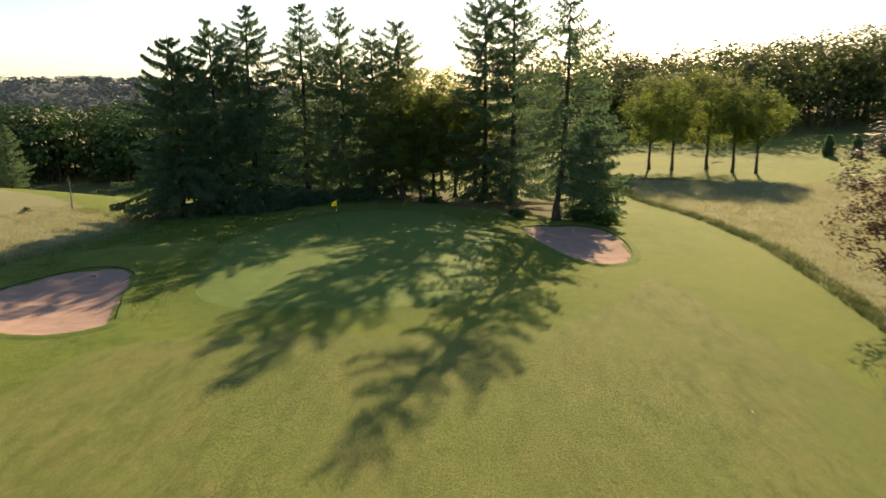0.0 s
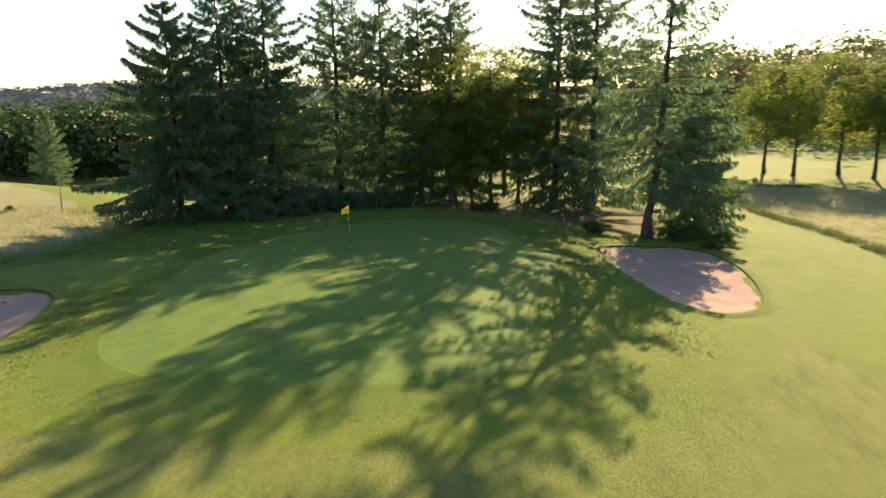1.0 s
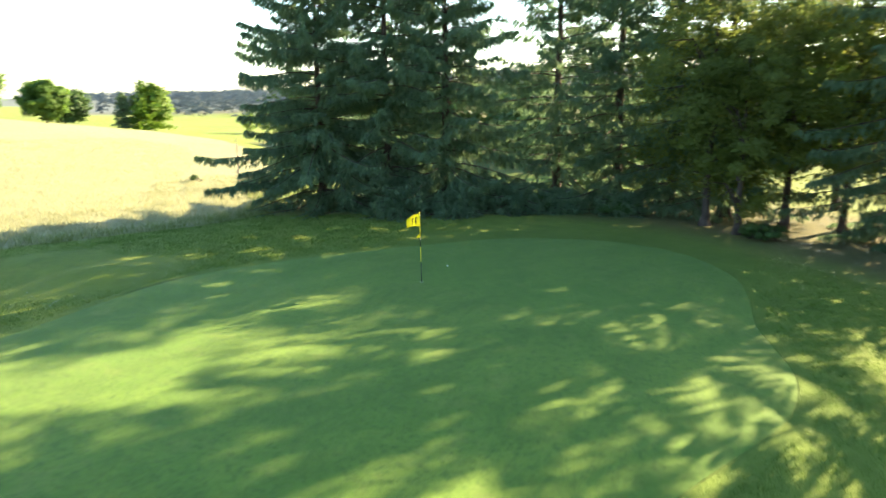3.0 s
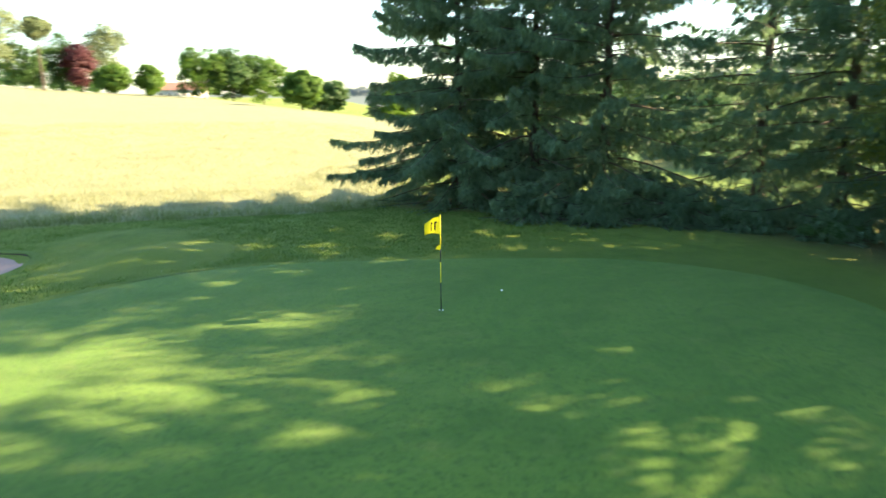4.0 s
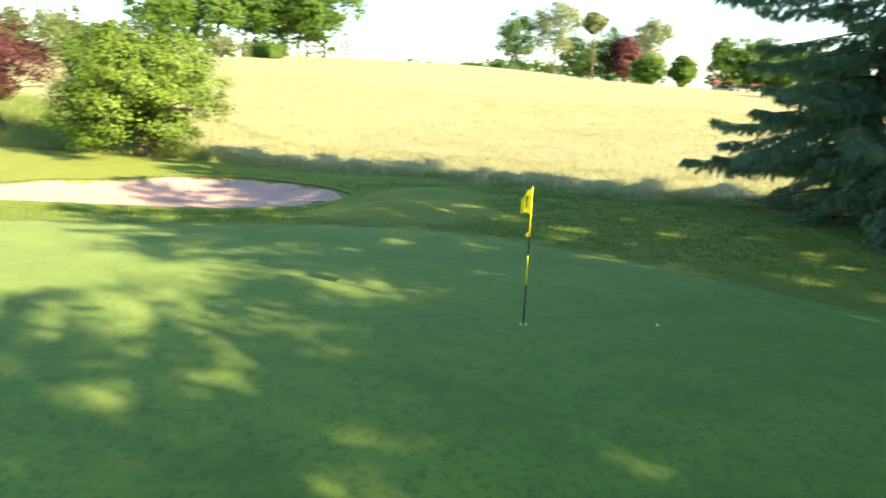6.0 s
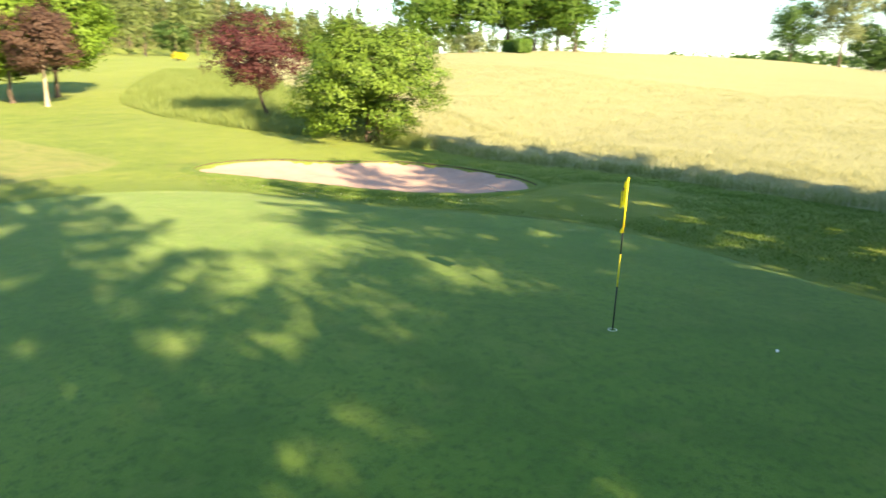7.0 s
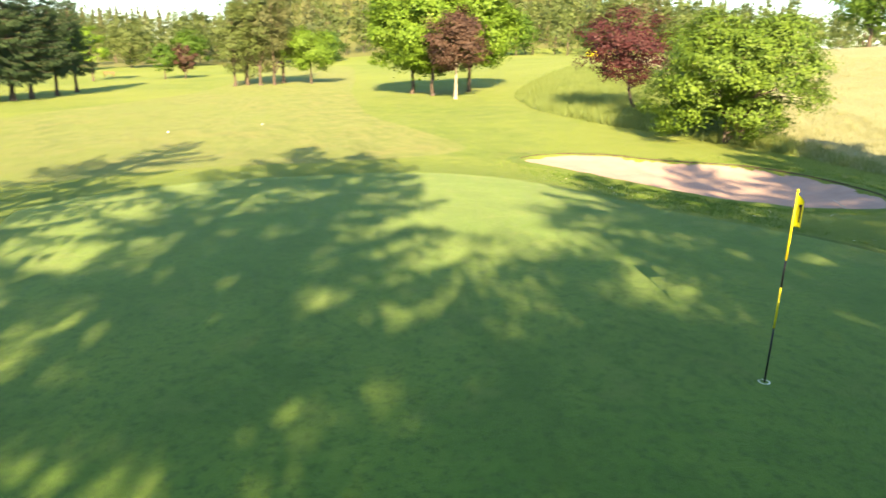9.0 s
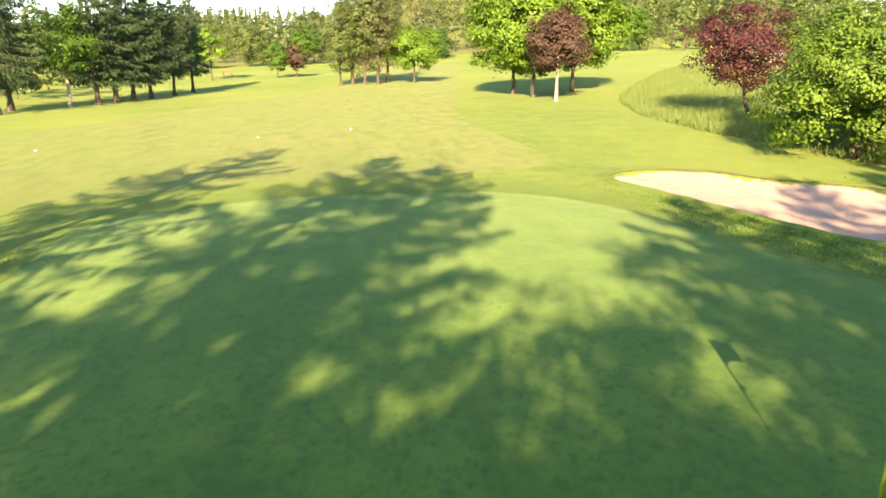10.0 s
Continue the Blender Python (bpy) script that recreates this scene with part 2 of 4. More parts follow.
def inside(outline, x, y):
    """Signed distance to an outline, positive inside."""
    x, y = np.asarray(x, float), np.asarray(y, float)
    best, odd = np.full(x.shape, 1e9), np.zeros(x.shape, bool)
    for a, b in zip(outline, np.roll(outline, -1, 0)):
        e = b - a
        s = np.clip(((x - a[0]) * e[0] + (y - a[1]) * e[1]) / (e @ e + 1e-12), 0, 1)
        best = np.minimum(best, np.hypot(x - a[0] - s * e[0], y - a[1] - s * e[1]))
        if a[1] != b[1]:
            odd ^= ((a[1] > y) != (b[1] > y)) & (x < e[0] * (y - a[1]) / e[1] + a[0])
    return np.where(odd, best, -best)


GREEN_LINE = spline([(0, -17.6), (2.5, -17.5), (4.8, -17.4), (7.0, -16.8), (9.2, -15.9), (10.3, -14.4), (10.3, -12.3), (10.1, -9.9), (10.2, -7.8), (10.6, -4.9),
                     (11.0, -2.0), (10.6, 0.0), (9.7, 1.5), (8.9, 2.8), (7.9, 5.2), (6.8, 7.0), (4.5, 8.8), (2.3, 9.2), (0.3, 8.7), (-2.1, 6.9),
                     (-3.7, 4.1), (-5.1, 1.1), (-6.2, -1.6), (-6.7, -4.2), (-6.3, -6.5), (-5.4, -9.6), (-5.0, -12.2), (-4.4, -14.4), (-3.2, -16.2), (-1.6, -17.2)])
BUNKER_WEST = spline([(-6.2, -19.8), (-7.9, -21.2), (-10.6, -20.9), (-12.4, -19.2), (-15.1, -17.6), (-16.0, -15.5), (-15.7, -12.9), (-14.8, -10.7),
                      (-13.2, -9.0), (-11.4, -9.0), (-9.9, -10.2), (-9.0, -12.4), (-8.2, -14.7), (-7.0, -17.4)])
BUNKER_EAST = spline([(13.1, 1.8), (13.9, 3.0), (15.6, 3.6), (17.7, 4.0), (19.2, 2.7), (19.9, -1.2), (19.4, -6.0), (18.0, -7.7),
                      (16.7, -7.6), (15.6, -6.4), (14.6, -4.3), (13.8, -1.8)])
FAIRWAY = spline([(19.6, -10.2), (17.4, -14.2), (13.2, -18.8), (6.5, -20.8), (0, -21.0), (-4.3, -22.6), (-5.6, -26), (-5.1, -41.4), (-7.5, -58), (-10.7, -76),
                  (-18, -110), (-26, -160), (-10, -165), (0, -112), (8.4, -79), (18.0, -59.4), (24, -44), (25.8, -33), (24.3, -24.7), (22.2, -18.6), (21.0, -13.6)], 6)
HAY_WEST = spline([(-24, 11), (-18, 7.5), (-15.9, 3.2), (-16.8, -2), (-18.7, -7.3), (-19.2, -13.5), (-19.8, -19), (-23, -27), (-28, -36), (-32, -46),
                   (-38, -58), (-48, -74), (-58, -90), (-80, -116), (-180, -130), (-400, -70), (-400, 15), (-140, 30), (-70, 30), (-40, 22)], 5)
TALL_ROUGH = spline([(-19.6, -19), (-17.8, -26), (-16.2, -32), (-16.2, -38), (-18.2, -45), (-22, -55), (-34, -72), (-52, -92), (-40, -60), (-33, -46), (-28, -36), (-23, -26)], 5)
HAY_EAST = spline([(25.4, 21.0), (28.3, 10.5), (29.7, 0.5), (29.4, -8.6), (28.9, -16.3), (28.3, -25), (36, -38), (70, -44), (130, -20),
                   (120, 20), (80, 28), (51.5, 33), (45, 32.2), (29.1, 37.4), (26, 31)], 5)
WOODS_SOUTH = spline([(-300, -215), (-150, -198), (0, -196), (112, -192), (135, -430), (-280, -440)], 3)
LITTER = spline([(-20, 10), (-16.5, 5.6), (-12.5, 7.6), (-9.5, 10.6), (-6, 13.2), (-1, 13.5), (4, 12.4), (8, 10.4), (11, 9.0), (13.6, 7.0), (17, 7.4),
                 (20.5, 8.5), (21, 13), (15, 19), (6, 24), (-4, 24), (-11, 20), (-18, 15)], 5)
WOODS_FLOOR = spline([(-160, 92), (10, 92), (36, 90), (76, 86), (220, 76), (260, 260), (0, 330), (-260, 300)], 3)


def link_mesh(name, verts, faces, material, parent=None, label=""):
    me = bpy.data.meshes.new(name)
    me.from_pydata([tuple(v) for v in verts], [], faces)
    me.materials.append(material)
    ob = new(name, me)
    ob.parent = parent
    return tagged(ob, label)


def triangles(name, tri, material, parent=None, label="", materials=None, slots=None):
    """One mesh from an array of triangles (n, 3, 3)."""
    tri = np.asarray(tri, np.float32).reshape(-1, 3)
    n = len(tri) // 3
    me = bpy.data.meshes.new(name)
    me.vertices.add(n * 3), me.loops.add(n * 3), me.polygons.add(n)
    me.vertices.foreach_set("co", tri.ravel())
    me.loops.foreach_set("vertex_index", np.arange(n * 3, dtype=np.int32))
    me.polygons.foreach_set("loop_start", np.arange(0, n * 3, 3, dtype=np.int32))
    me.polygons.foreach_set("loop_total", np.full(n, 3, np.int32))
    for m in materials or [material]:
        me.materials.append(m)
    if slots is not None:
        me.polygons.foreach_set("material_index", np.asarray(slots, np.int32))
    me.update(calc_edges=True)
    ob = new(name, me)
    ob.parent = parent
    return tagged(ob, label)


def quads(name, q, material, parent=None, label=""):
    """One mesh from an array of four-cornered leaves (n, 4, 3)."""
    q = np.asarray(q, np.float32).reshape(-1, 3)
    n = len(q) // 4
    me = bpy.data.meshes.new(name)
    me.vertices.add(n * 4), me.loops.add(n * 4), me.polygons.add(n)
    me.vertices.foreach_set("co", q.ravel())
    me.loops.foreach_set("vertex_index", np.arange(n * 4, dtype=np.int32))
    me.polygons.foreach_set("loop_start", np.arange(0, n * 4, 4, dtype=np.int32))
    me.polygons.foreach_set("loop_total", np.full(n, 4, np.int32))
    me.materials.append(material)
    me.update(calc_edges=True)
    ob = new(name, me)
    ob.parent = parent
    return tagged(ob, label)


def part(name, bm, material, parent, label=""):
    me = bpy.data.meshes.new(name)
    bm.to_mesh(me)
    bm.free()
    me.materials.append(material)
    for p in me.polygons:
        p.use_smooth = True
    ob = new(name, me)
    ob.parent = parent
    return tagged(ob, label)


def thing(name, x, y, z=None, rz=0.0, label="", category="", group="", kind=""):
    ob = new(name)
    ob.matrix_basis = pose(x, y, float(ground_z(x, y)) if z is None else z, 0, 0, rz)
    return tagged(ob, label, category, group, kind)


def lines(lo, hi, step, far, grow=1.11):
    mid = list(np.arange(lo, hi + 1e-6, step))
    s, v, w = step, lo, hi
    left, right = [], []
    while v > -far or w < far:
        s *= grow
        v, w = v - s, w + s
        left.append(v), right.append(w)
    return np.array(left[::-1] + mid + right)


def build_ground():
    xs, ys = lines(-32, 32, 0.4, 3500), lines(-46, 24, 0.4, 3500)
    X, Y = np.meshgrid(xs, ys)
    x, y = X.ravel(), Y.ravel()
    z = ground_z(x, y)
    for line in (BUNKER_WEST, BUNKER_EAST):
        z = z - 0.75 * smooth(inside(line, x, y), 0.1, 1.2)
    z = z - 0.10 * smooth(inside(GREEN_LINE, x, y), 0.2, 1.4)
    # the mown bank between the green and the west bunker
    z = z + 0.30 * np.exp(-(((x + 9.6) / 1.5) ** 2 + ((y + 5.6) / 1.8) ** 2)) + 0.22 * np.exp(-(((x + 13.4) / 1.6) ** 2 + ((y + 6.2) / 1.6) ** 2))
    w, h = len(xs), len(ys)
    i = (np.arange(h - 1)[:, None] * w + np.arange(w - 1)[None]).ravel()
    faces = np.stack([i, i + 1, i + w + 1, i + w], 1)
    me = bpy.data.meshes.new("ground")
    n, k = len(x), len(faces)
    me.vertices.add(n), me.loops.add(k * 4), me.polygons.add(k)
    me.vertices.foreach_set("co", np.stack([x, y, z], 1).astype(np.float32).ravel())
    me.loops.foreach_set("vertex_index", faces.astype(np.int32).ravel())
    me.polygons.foreach_set("loop_start", np.arange(0, k * 4, 4, dtype=np.int32))
    me.polygons.foreach_set("loop_total", np.full(k, 4, np.int32))
    me.polygons.foreach_set("use_smooth", np.ones(k, bool))
    me.update(calc_edges=True)
    # far: distance that drives the haze tint painted on the ground
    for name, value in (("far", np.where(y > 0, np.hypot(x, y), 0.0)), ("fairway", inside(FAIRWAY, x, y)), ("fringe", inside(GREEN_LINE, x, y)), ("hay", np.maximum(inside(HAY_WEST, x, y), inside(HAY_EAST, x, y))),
                        ("litter", np.maximum(inside(LITTER, x, y), np.where((np.hypot(x, y) > 800) & (y > 0), 3.0, np.minimum(np.maximum(inside(WOODS_FLOOR, x, y), inside(WOODS_SOUTH, x, y)), 1.2))))):
        me.attributes.new(name, "FLOAT", "POINT").data.foreach_set("value", value.astype(np.float32))
    me.materials.append(GROUND)
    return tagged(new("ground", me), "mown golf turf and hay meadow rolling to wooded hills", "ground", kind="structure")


def sheet(name, outline, rise, material, label, category, dish=0.0, rings=26):
    """A turf or sand surface filling an outline, sagging by dish in its middle."""
    c = outline.mean(0)
    verts, faces, n = [], [], len(outline)
    for r in range(rings + 1):
        s = 1 - r / (rings + 0.3)
        for p in outline:
            q = c + (p - c) * s
            z = float(ground_z(*q)) + rise - dish * (1 - s ** 4)
            verts.append((q[0], q[1], z + (dish * 0.25 * noise.noise((q[0] * 0.8, q[1] * 0.8, 3)) if r else (-0.05 if dish else -0.015))))
    for r in range(rings):
        for i in range(n):
            j = (i + 1) % n
            faces.append((r * n + i, r * n + j, (r + 1) * n + j, (r + 1) * n + i))
    verts.append((c[0], c[1], float(ground_z(*c)) + rise - dish))
    faces += [(rings * n + i, rings * n + (i + 1) % n, len(verts) - 1) for i in range(n)]
    ob = link_mesh(name, verts, faces, material)
    for p in ob.data.polygons:
        p.use_smooth = True
    return tagged(ob, label, category, kind="structure")


def turf_lip(name, outline, width, height, label):
    """The raised cut edge of turf round a hollow or a green."""
    d = np.roll(outline, -1, 0) - np.roll(outline, 1, 0)
    nrm = np.stack([d[:, 1], -d[:, 0]], 1) / np.linalg.norm(d, axis=1)[:, None]
    if inside(outline, *(outline + nrm * 0.1).T).mean() > 0:
        nrm = -nrm
    rows = [(-0.02, -0.10), (0.0, height * 0.8), (0.05, height), (width * 0.5, height * 0.7), (width, -0.01)]
    verts, n = [], len(outline)
    for off, up in rows:
        for p, m in zip(outline, nrm):
            q = p + m * off
            jig = 1 + 0.5 * noise.noise((q[0] * 1.5, q[1] * 1.5, 0))
            verts.append((q[0], q[1], float(ground_z(*q)) + (up * jig if up > 0 else up)))
    faces = [(r * n + i, r * n + (i + 1) % n, (r + 1) * n + (i + 1) % n, (r + 1) * n + i) for r in range(len(rows) - 1) for i in range(n)]
    ob = link_mesh(name, verts, faces, GROUND)
    ob.data.materials.append(SOIL)
    for i in range(n):
        ob.data.polygons[i].material_index = 1
    for key in ("fairway", "hay", "litter", "fringe", "far"):
        ob.data.attributes.new(key, "FLOAT", "POINT").data.foreach_set("value", np.full(len(verts), -0.4 if key == "fringe" else -6, np.float32))
    for p in ob.data.polygons:
        p.use_smooth = True
    return tagged(ob, label, "turf edge", kind="structure")


ground = build_ground()
putting_green = sheet("putting_green", GREEN_LINE, 0.02, GREEN, "close-mown putting green in dappled tree shade", "putting green")
turf_lip("green_edge", GREEN_LINE, 0.45, 0.004, "slightly taller mown turf collar round the putting green")
bunker_west = sheet("bunker_sand", BUNKER_WEST, 0.0, SAND, "raked pinkish sand of a bunker beside the green", "sand bunker", 0.30)
turf_lip("bunker_edge", BUNKER_WEST, 0.6, 0.06, "rounded turf lip round the sand bunker")
bunker_east = sheet("bunker_sand", BUNKER_EAST, 0.0, SAND, "pinkish bunker sand below the leaning spruce", "sand bunker", 0.25)
turf_lip("bunker_edge", BUNKER_EAST, 0.6, 0.05, "rounded turf lip round the sand bunker")

# ---- trees ----
RNG = np.random.default_rng(7)


def tube(path, radii, sides=8):
    """Triangles of a tapered tube along a path."""
    path, out = np.asarray(path, float), []
    rings = []
    for i, p in enumerate(path):
        d = path[min(i + 1, len(path) - 1)] - path[max(i - 1, 0)]
        d = d / (np.linalg.norm(d) + 1e-9)
        u = np.cross(d, (0.31, 0.95, 0.07))
        u /= np.linalg.norm(u)
        v = np.cross(d, u)
        a = np.arange(sides) / sides * 2 * np.pi
        rings.append(p + radii[i] * (np.cos(a)[:, None] * u + np.sin(a)[:, None] * v))
    for a, b in zip(rings, rings[1:]):
        a2, b2 = np.roll(a, -1, 0), np.roll(b, -1, 0)
        out.append(np.stack([a, a2, b2], 1)), out.append(np.stack([a, b2, b], 1))
    return np.concatenate(out)


def spruce_parts(h, radius, bare, seed, density=1.0, lean=(0, 0), droop=0.42, lee=None):
    """Wood and needle triangles of a spruce: whorls of drooping boughs, each hung with combs of fine sprays."""
    r = np.random.default_rng(seed)
    s = np.linspace(0, 1, 14)
    bend = np.stack([lean[0] * (1 - (1 - s) ** 2.2), lean[1] * (1 - (1 - s) ** 2.2), s * h], 1)
    bend[:, :2] += np.cumsum(r.normal(0, 0.025, (14, 2)), 0) - r.normal(0, 0.01, 2)
    bend[:2, :2] = bend[0, :2] * 0
    base = 0.011 * h + 0.04
    wood = [tube(bend, base * (1 - s) ** 0.85 + 0.014 + base * 0.7 * np.exp(-s * 45), 10)]
    needles = []

    def on_stem(z):
        return np.array([np.interp(z / h, s, bend[:, 0]), np.interp(z / h, s, bend[:, 1]), z])

    z = bare
    while z < h * 0.972:
        f = (z - bare) / (h - bare)
        k = int(r.integers(5, 8)) if f < 0.78 else 6
        a0 = r.uniform(0, 6.28)
        for b in range(k):
            if r.random() < 0.20 - 0.10 * smooth(f, 0.45, 0.8):
                continue
            ang = a0 + b * 6.283 / k + r.normal(0, 0.22)
            full = radius * (1 - f ** 2.2) ** 0.85 * (1 + 0.14 * math.sin(f * 19 + seed) + 0.08 * math.sin(f * 53 + 2 * seed)) * (0.80 + 0.20 * min(1, f * 6 + 0.3))
            if lee is not None:
                full *= 1 - 0.25 * min(1.0, 0.5 + 2 * f) * max(0.0, math.cos(ang - radians(lee))) ** 1.5
            ln = max(0.25, full * r.choice([r.uniform(0.55, 0.85), r.uniform(0.85, 1.16)], p=[0.35, 0.65]))
            out = np.array([math.cos(ang), math.sin(ang), 0])
            side = np.array([-out[1], out[0], 0])
            zz = min(z + r.normal(0, 0.14), h * 0.98)
            x0 = on_stem(zz)
            rise = 0.10 + 0.34 * f
            dr = droop * (1.16 - f) * r.uniform(0.75, 1.35)
            u = np.linspace(0, 1, 7)
            up = rise * ln * u - dr * ln * u ** 1.7 + 0.20 * ln * u ** 4
            bow = x0 + np.outer(u * ln, out) + np.outer(np.maximum(up, 0.22 - zz), (0, 0, 1)) + np.outer(np.sin(u * 3.0) * ln * r.normal(0, 0.05), side)
            wood.append(tube(bow, 0.042 * (ln / radius) * (1 - u) + 0.007, 3))
            # side twigs in a flat fan, shorter towards the tip
            n = max(8, int(ln * 9.5 * density))
            t = 0.12 + 0.88 * (np.arange(n) + r.uniform(0, 1, n)) / n
            p = np.stack([np.interp(t, u, bow[:, i]) for i in range(3)], 1)
            sgn = np.where(np.arange(n) % 2, -1, 1)
            tw = (0.20 + 0.62 * (1 - t) ** 0.7 * min(1.6, ln * 0.55)) * r.uniform(0.6, 1.25, n) * (1 - 0.45 * f)
            dirv = sgn[:, None] * side * r.uniform(0.5, 1.0, n)[:, None] + out * r.uniform(0.45, 0.95, n)[:, None]
            dirv[:, 2] -= r.uniform(0.3, 1.5 - 0.9 * f, n)
            dirv /= np.linalg.norm(dirv, axis=1)[:, None]
            # combs of sprays hanging from each twig
            m = 17
            q = np.repeat(p, m, 0) + np.repeat(dirv * tw[:, None], m, 0) * r.uniform(0.0, 1.05, n * m)[:, None] + r.normal(0, 0.022, (n * m, 3))
            hang = np.repeat(r.uniform(0.6, 2.4, n) * (1 - 0.6 * f), m)
            d2 = np.repeat(dirv, m, 0) * 0.75 + r.normal(0, 0.34, (n * m, 3))
            d2[:, 2] -= hang
            d2 /= np.linalg.norm(d2, axis=1)[:, None]
            w2 = np.cross(d2, r.normal(0, 1, (n * m, 3)))
            w2 /= np.linalg.norm(w2, axis=1)[:, None] + 1e-9
            l2 = (r.uniform(0.12, 0.34, n * m) * (0.75 + 0.35 * np.repeat(r.random(n), m)))[:, None]
            g = r.uniform(0.020, 0.040, n * m)[:, None]
            tri = np.stack([q - w2 * g, q + w2 * g, q + d2 * l2], 1)
            needles.append(tri[tri[:, :, 2].min(1) > 0.06])
        z += h * (r.uniform(0.023, 0.035) + 0.010 * smooth(f, 0.7, 0.9))
    # dead lower twigs left bare in the shade
    for k in range(int(46 * min(1.0, density))):
        zz, a, ln = r.uniform(0.05, 0.42) * h, r.uniform(0, 6.28), radius * r.uniform(0.12, 0.45)
        d = np.array([math.cos(a), math.sin(a), 0])
        x0 = on_stem(zz)
        wood.append(tube([x0, x0 + d * ln * 0.55 + (0, 0, r.normal(0, 0.06)), x0 + d * ln - (0, 0, ln * r.uniform(0.05, 0.35))], [0.016, 0.011, 0.004], 3))
    return np.concatenate(wood), np.concatenate(needles)


def spruce(x, y, h, radius, bare=0.5, seed=1, density=1.0, lean=(0, 0), material=None, label="", group="", droop=0.42, lee=None):
    ob = thing("spruce_tree", x, y, float(ground_z(x, y)) - 0.08, 0, label or "tall dark spruce with drooping boughs", "spruce tree", group)
    wood, needles = spruce_parts(h, radius, bare, seed, density, lean, droop, lee)
    triangles("trunk", wood, BARK, ob)
    triangles("crown", needles, material or SPRUCE, ob)
    return ob


def leaf_quads(p, nrm, size, r, aspect=0.62, jitter=0.42):
    """Four-cornered pointed leaves at points p, facing about nrm."""
    n = len(p)
    nrm = nrm + r.normal(0, jitter, (n, 3))
    nrm /= np.linalg.norm(nrm, axis=1)[:, None] + 1e-9
    a = np.cross(nrm, r.normal(0, 1, (n, 3)))
    a /= np.linalg.norm(a, axis=1)[:, None] + 1e-9
    b = np.cross(nrm, a)
    s = (size * r.uniform(0.6, 1.35, n))[:, None]
    return np.stack([p - a * s * 0.5, p + b * s * aspect * 0.5 + nrm * s * 0.1, p + a * s * 0.5, p - b * s * aspect * 0.5 + nrm * s * 0.1], 1)


def crown_points(centre, rad, clusters, leaves, r, spread=0.2, lobes=24, rag=0.25, skirt=0.0):
    """Leaf places over the billows of an uneven crown, with gaps between the billows."""
    rad = np.asarray(rad, float)
    k = np.arange(lobes) + 0.5
    z = 1 - 2 * k / lobes
    a = k * 2.39996 + r.uniform(0, 6.28)
    d = np.stack([np.sqrt(1 - z * z) * np.cos(a), np.sqrt(1 - z * z) * np.sin(a), z], 1) + r.normal(0, 0.16, (lobes, 3))
    d /= np.linalg.norm(d, axis=1)[:, None]
    lr = r.uniform(0.26, 0.44, lobes) * (24 / lobes) ** 0.4
    lc = d * ((1 - lr) * (1 + rag * r.uniform(-1.0, 0.45, lobes)))[:, None]
    pick = r.choice(lobes, clusters, p=lr ** 2 / (lr ** 2).sum())
    v = r.normal(0, 1, (clusters, 3)) + 0.7 * d[pick]
    v[:, 2] += 0.25
    v /= np.linalg.norm(v, axis=1)[:, None]
    c = (lc[pick] + v * (lr[pick] * r.uniform(0.75, 1.1, clusters))[:, None])
    inner = r.random(clusters) < 0.16
    c[inner] *= 0.62
    low = np.clip(-c[:, 2], 0, 0.97)
    c[:, :2] *= (1 + skirt * (np.minimum(np.sqrt((1 - 0.3 * low ** 2) / (1 - low ** 2)), 1.9) - 1))[:, None]
    c = c * rad
    m = np.mean(rad) * spread * 0.5
    off = r.normal(0, 1, (clusters * leaves, 3)) * m * np.array([1, 1, 0.6]) * np.repeat(r.uniform(0.6, 1.3, clusters), leaves)[:, None]
    p = np.repeat(c, leaves, 0) + off
    return p + np.asarray(centre), np.repeat(v + 0.3 * d[pick], leaves, 0) + off / m * 0.2 + np.array([0, 0, 0.35])


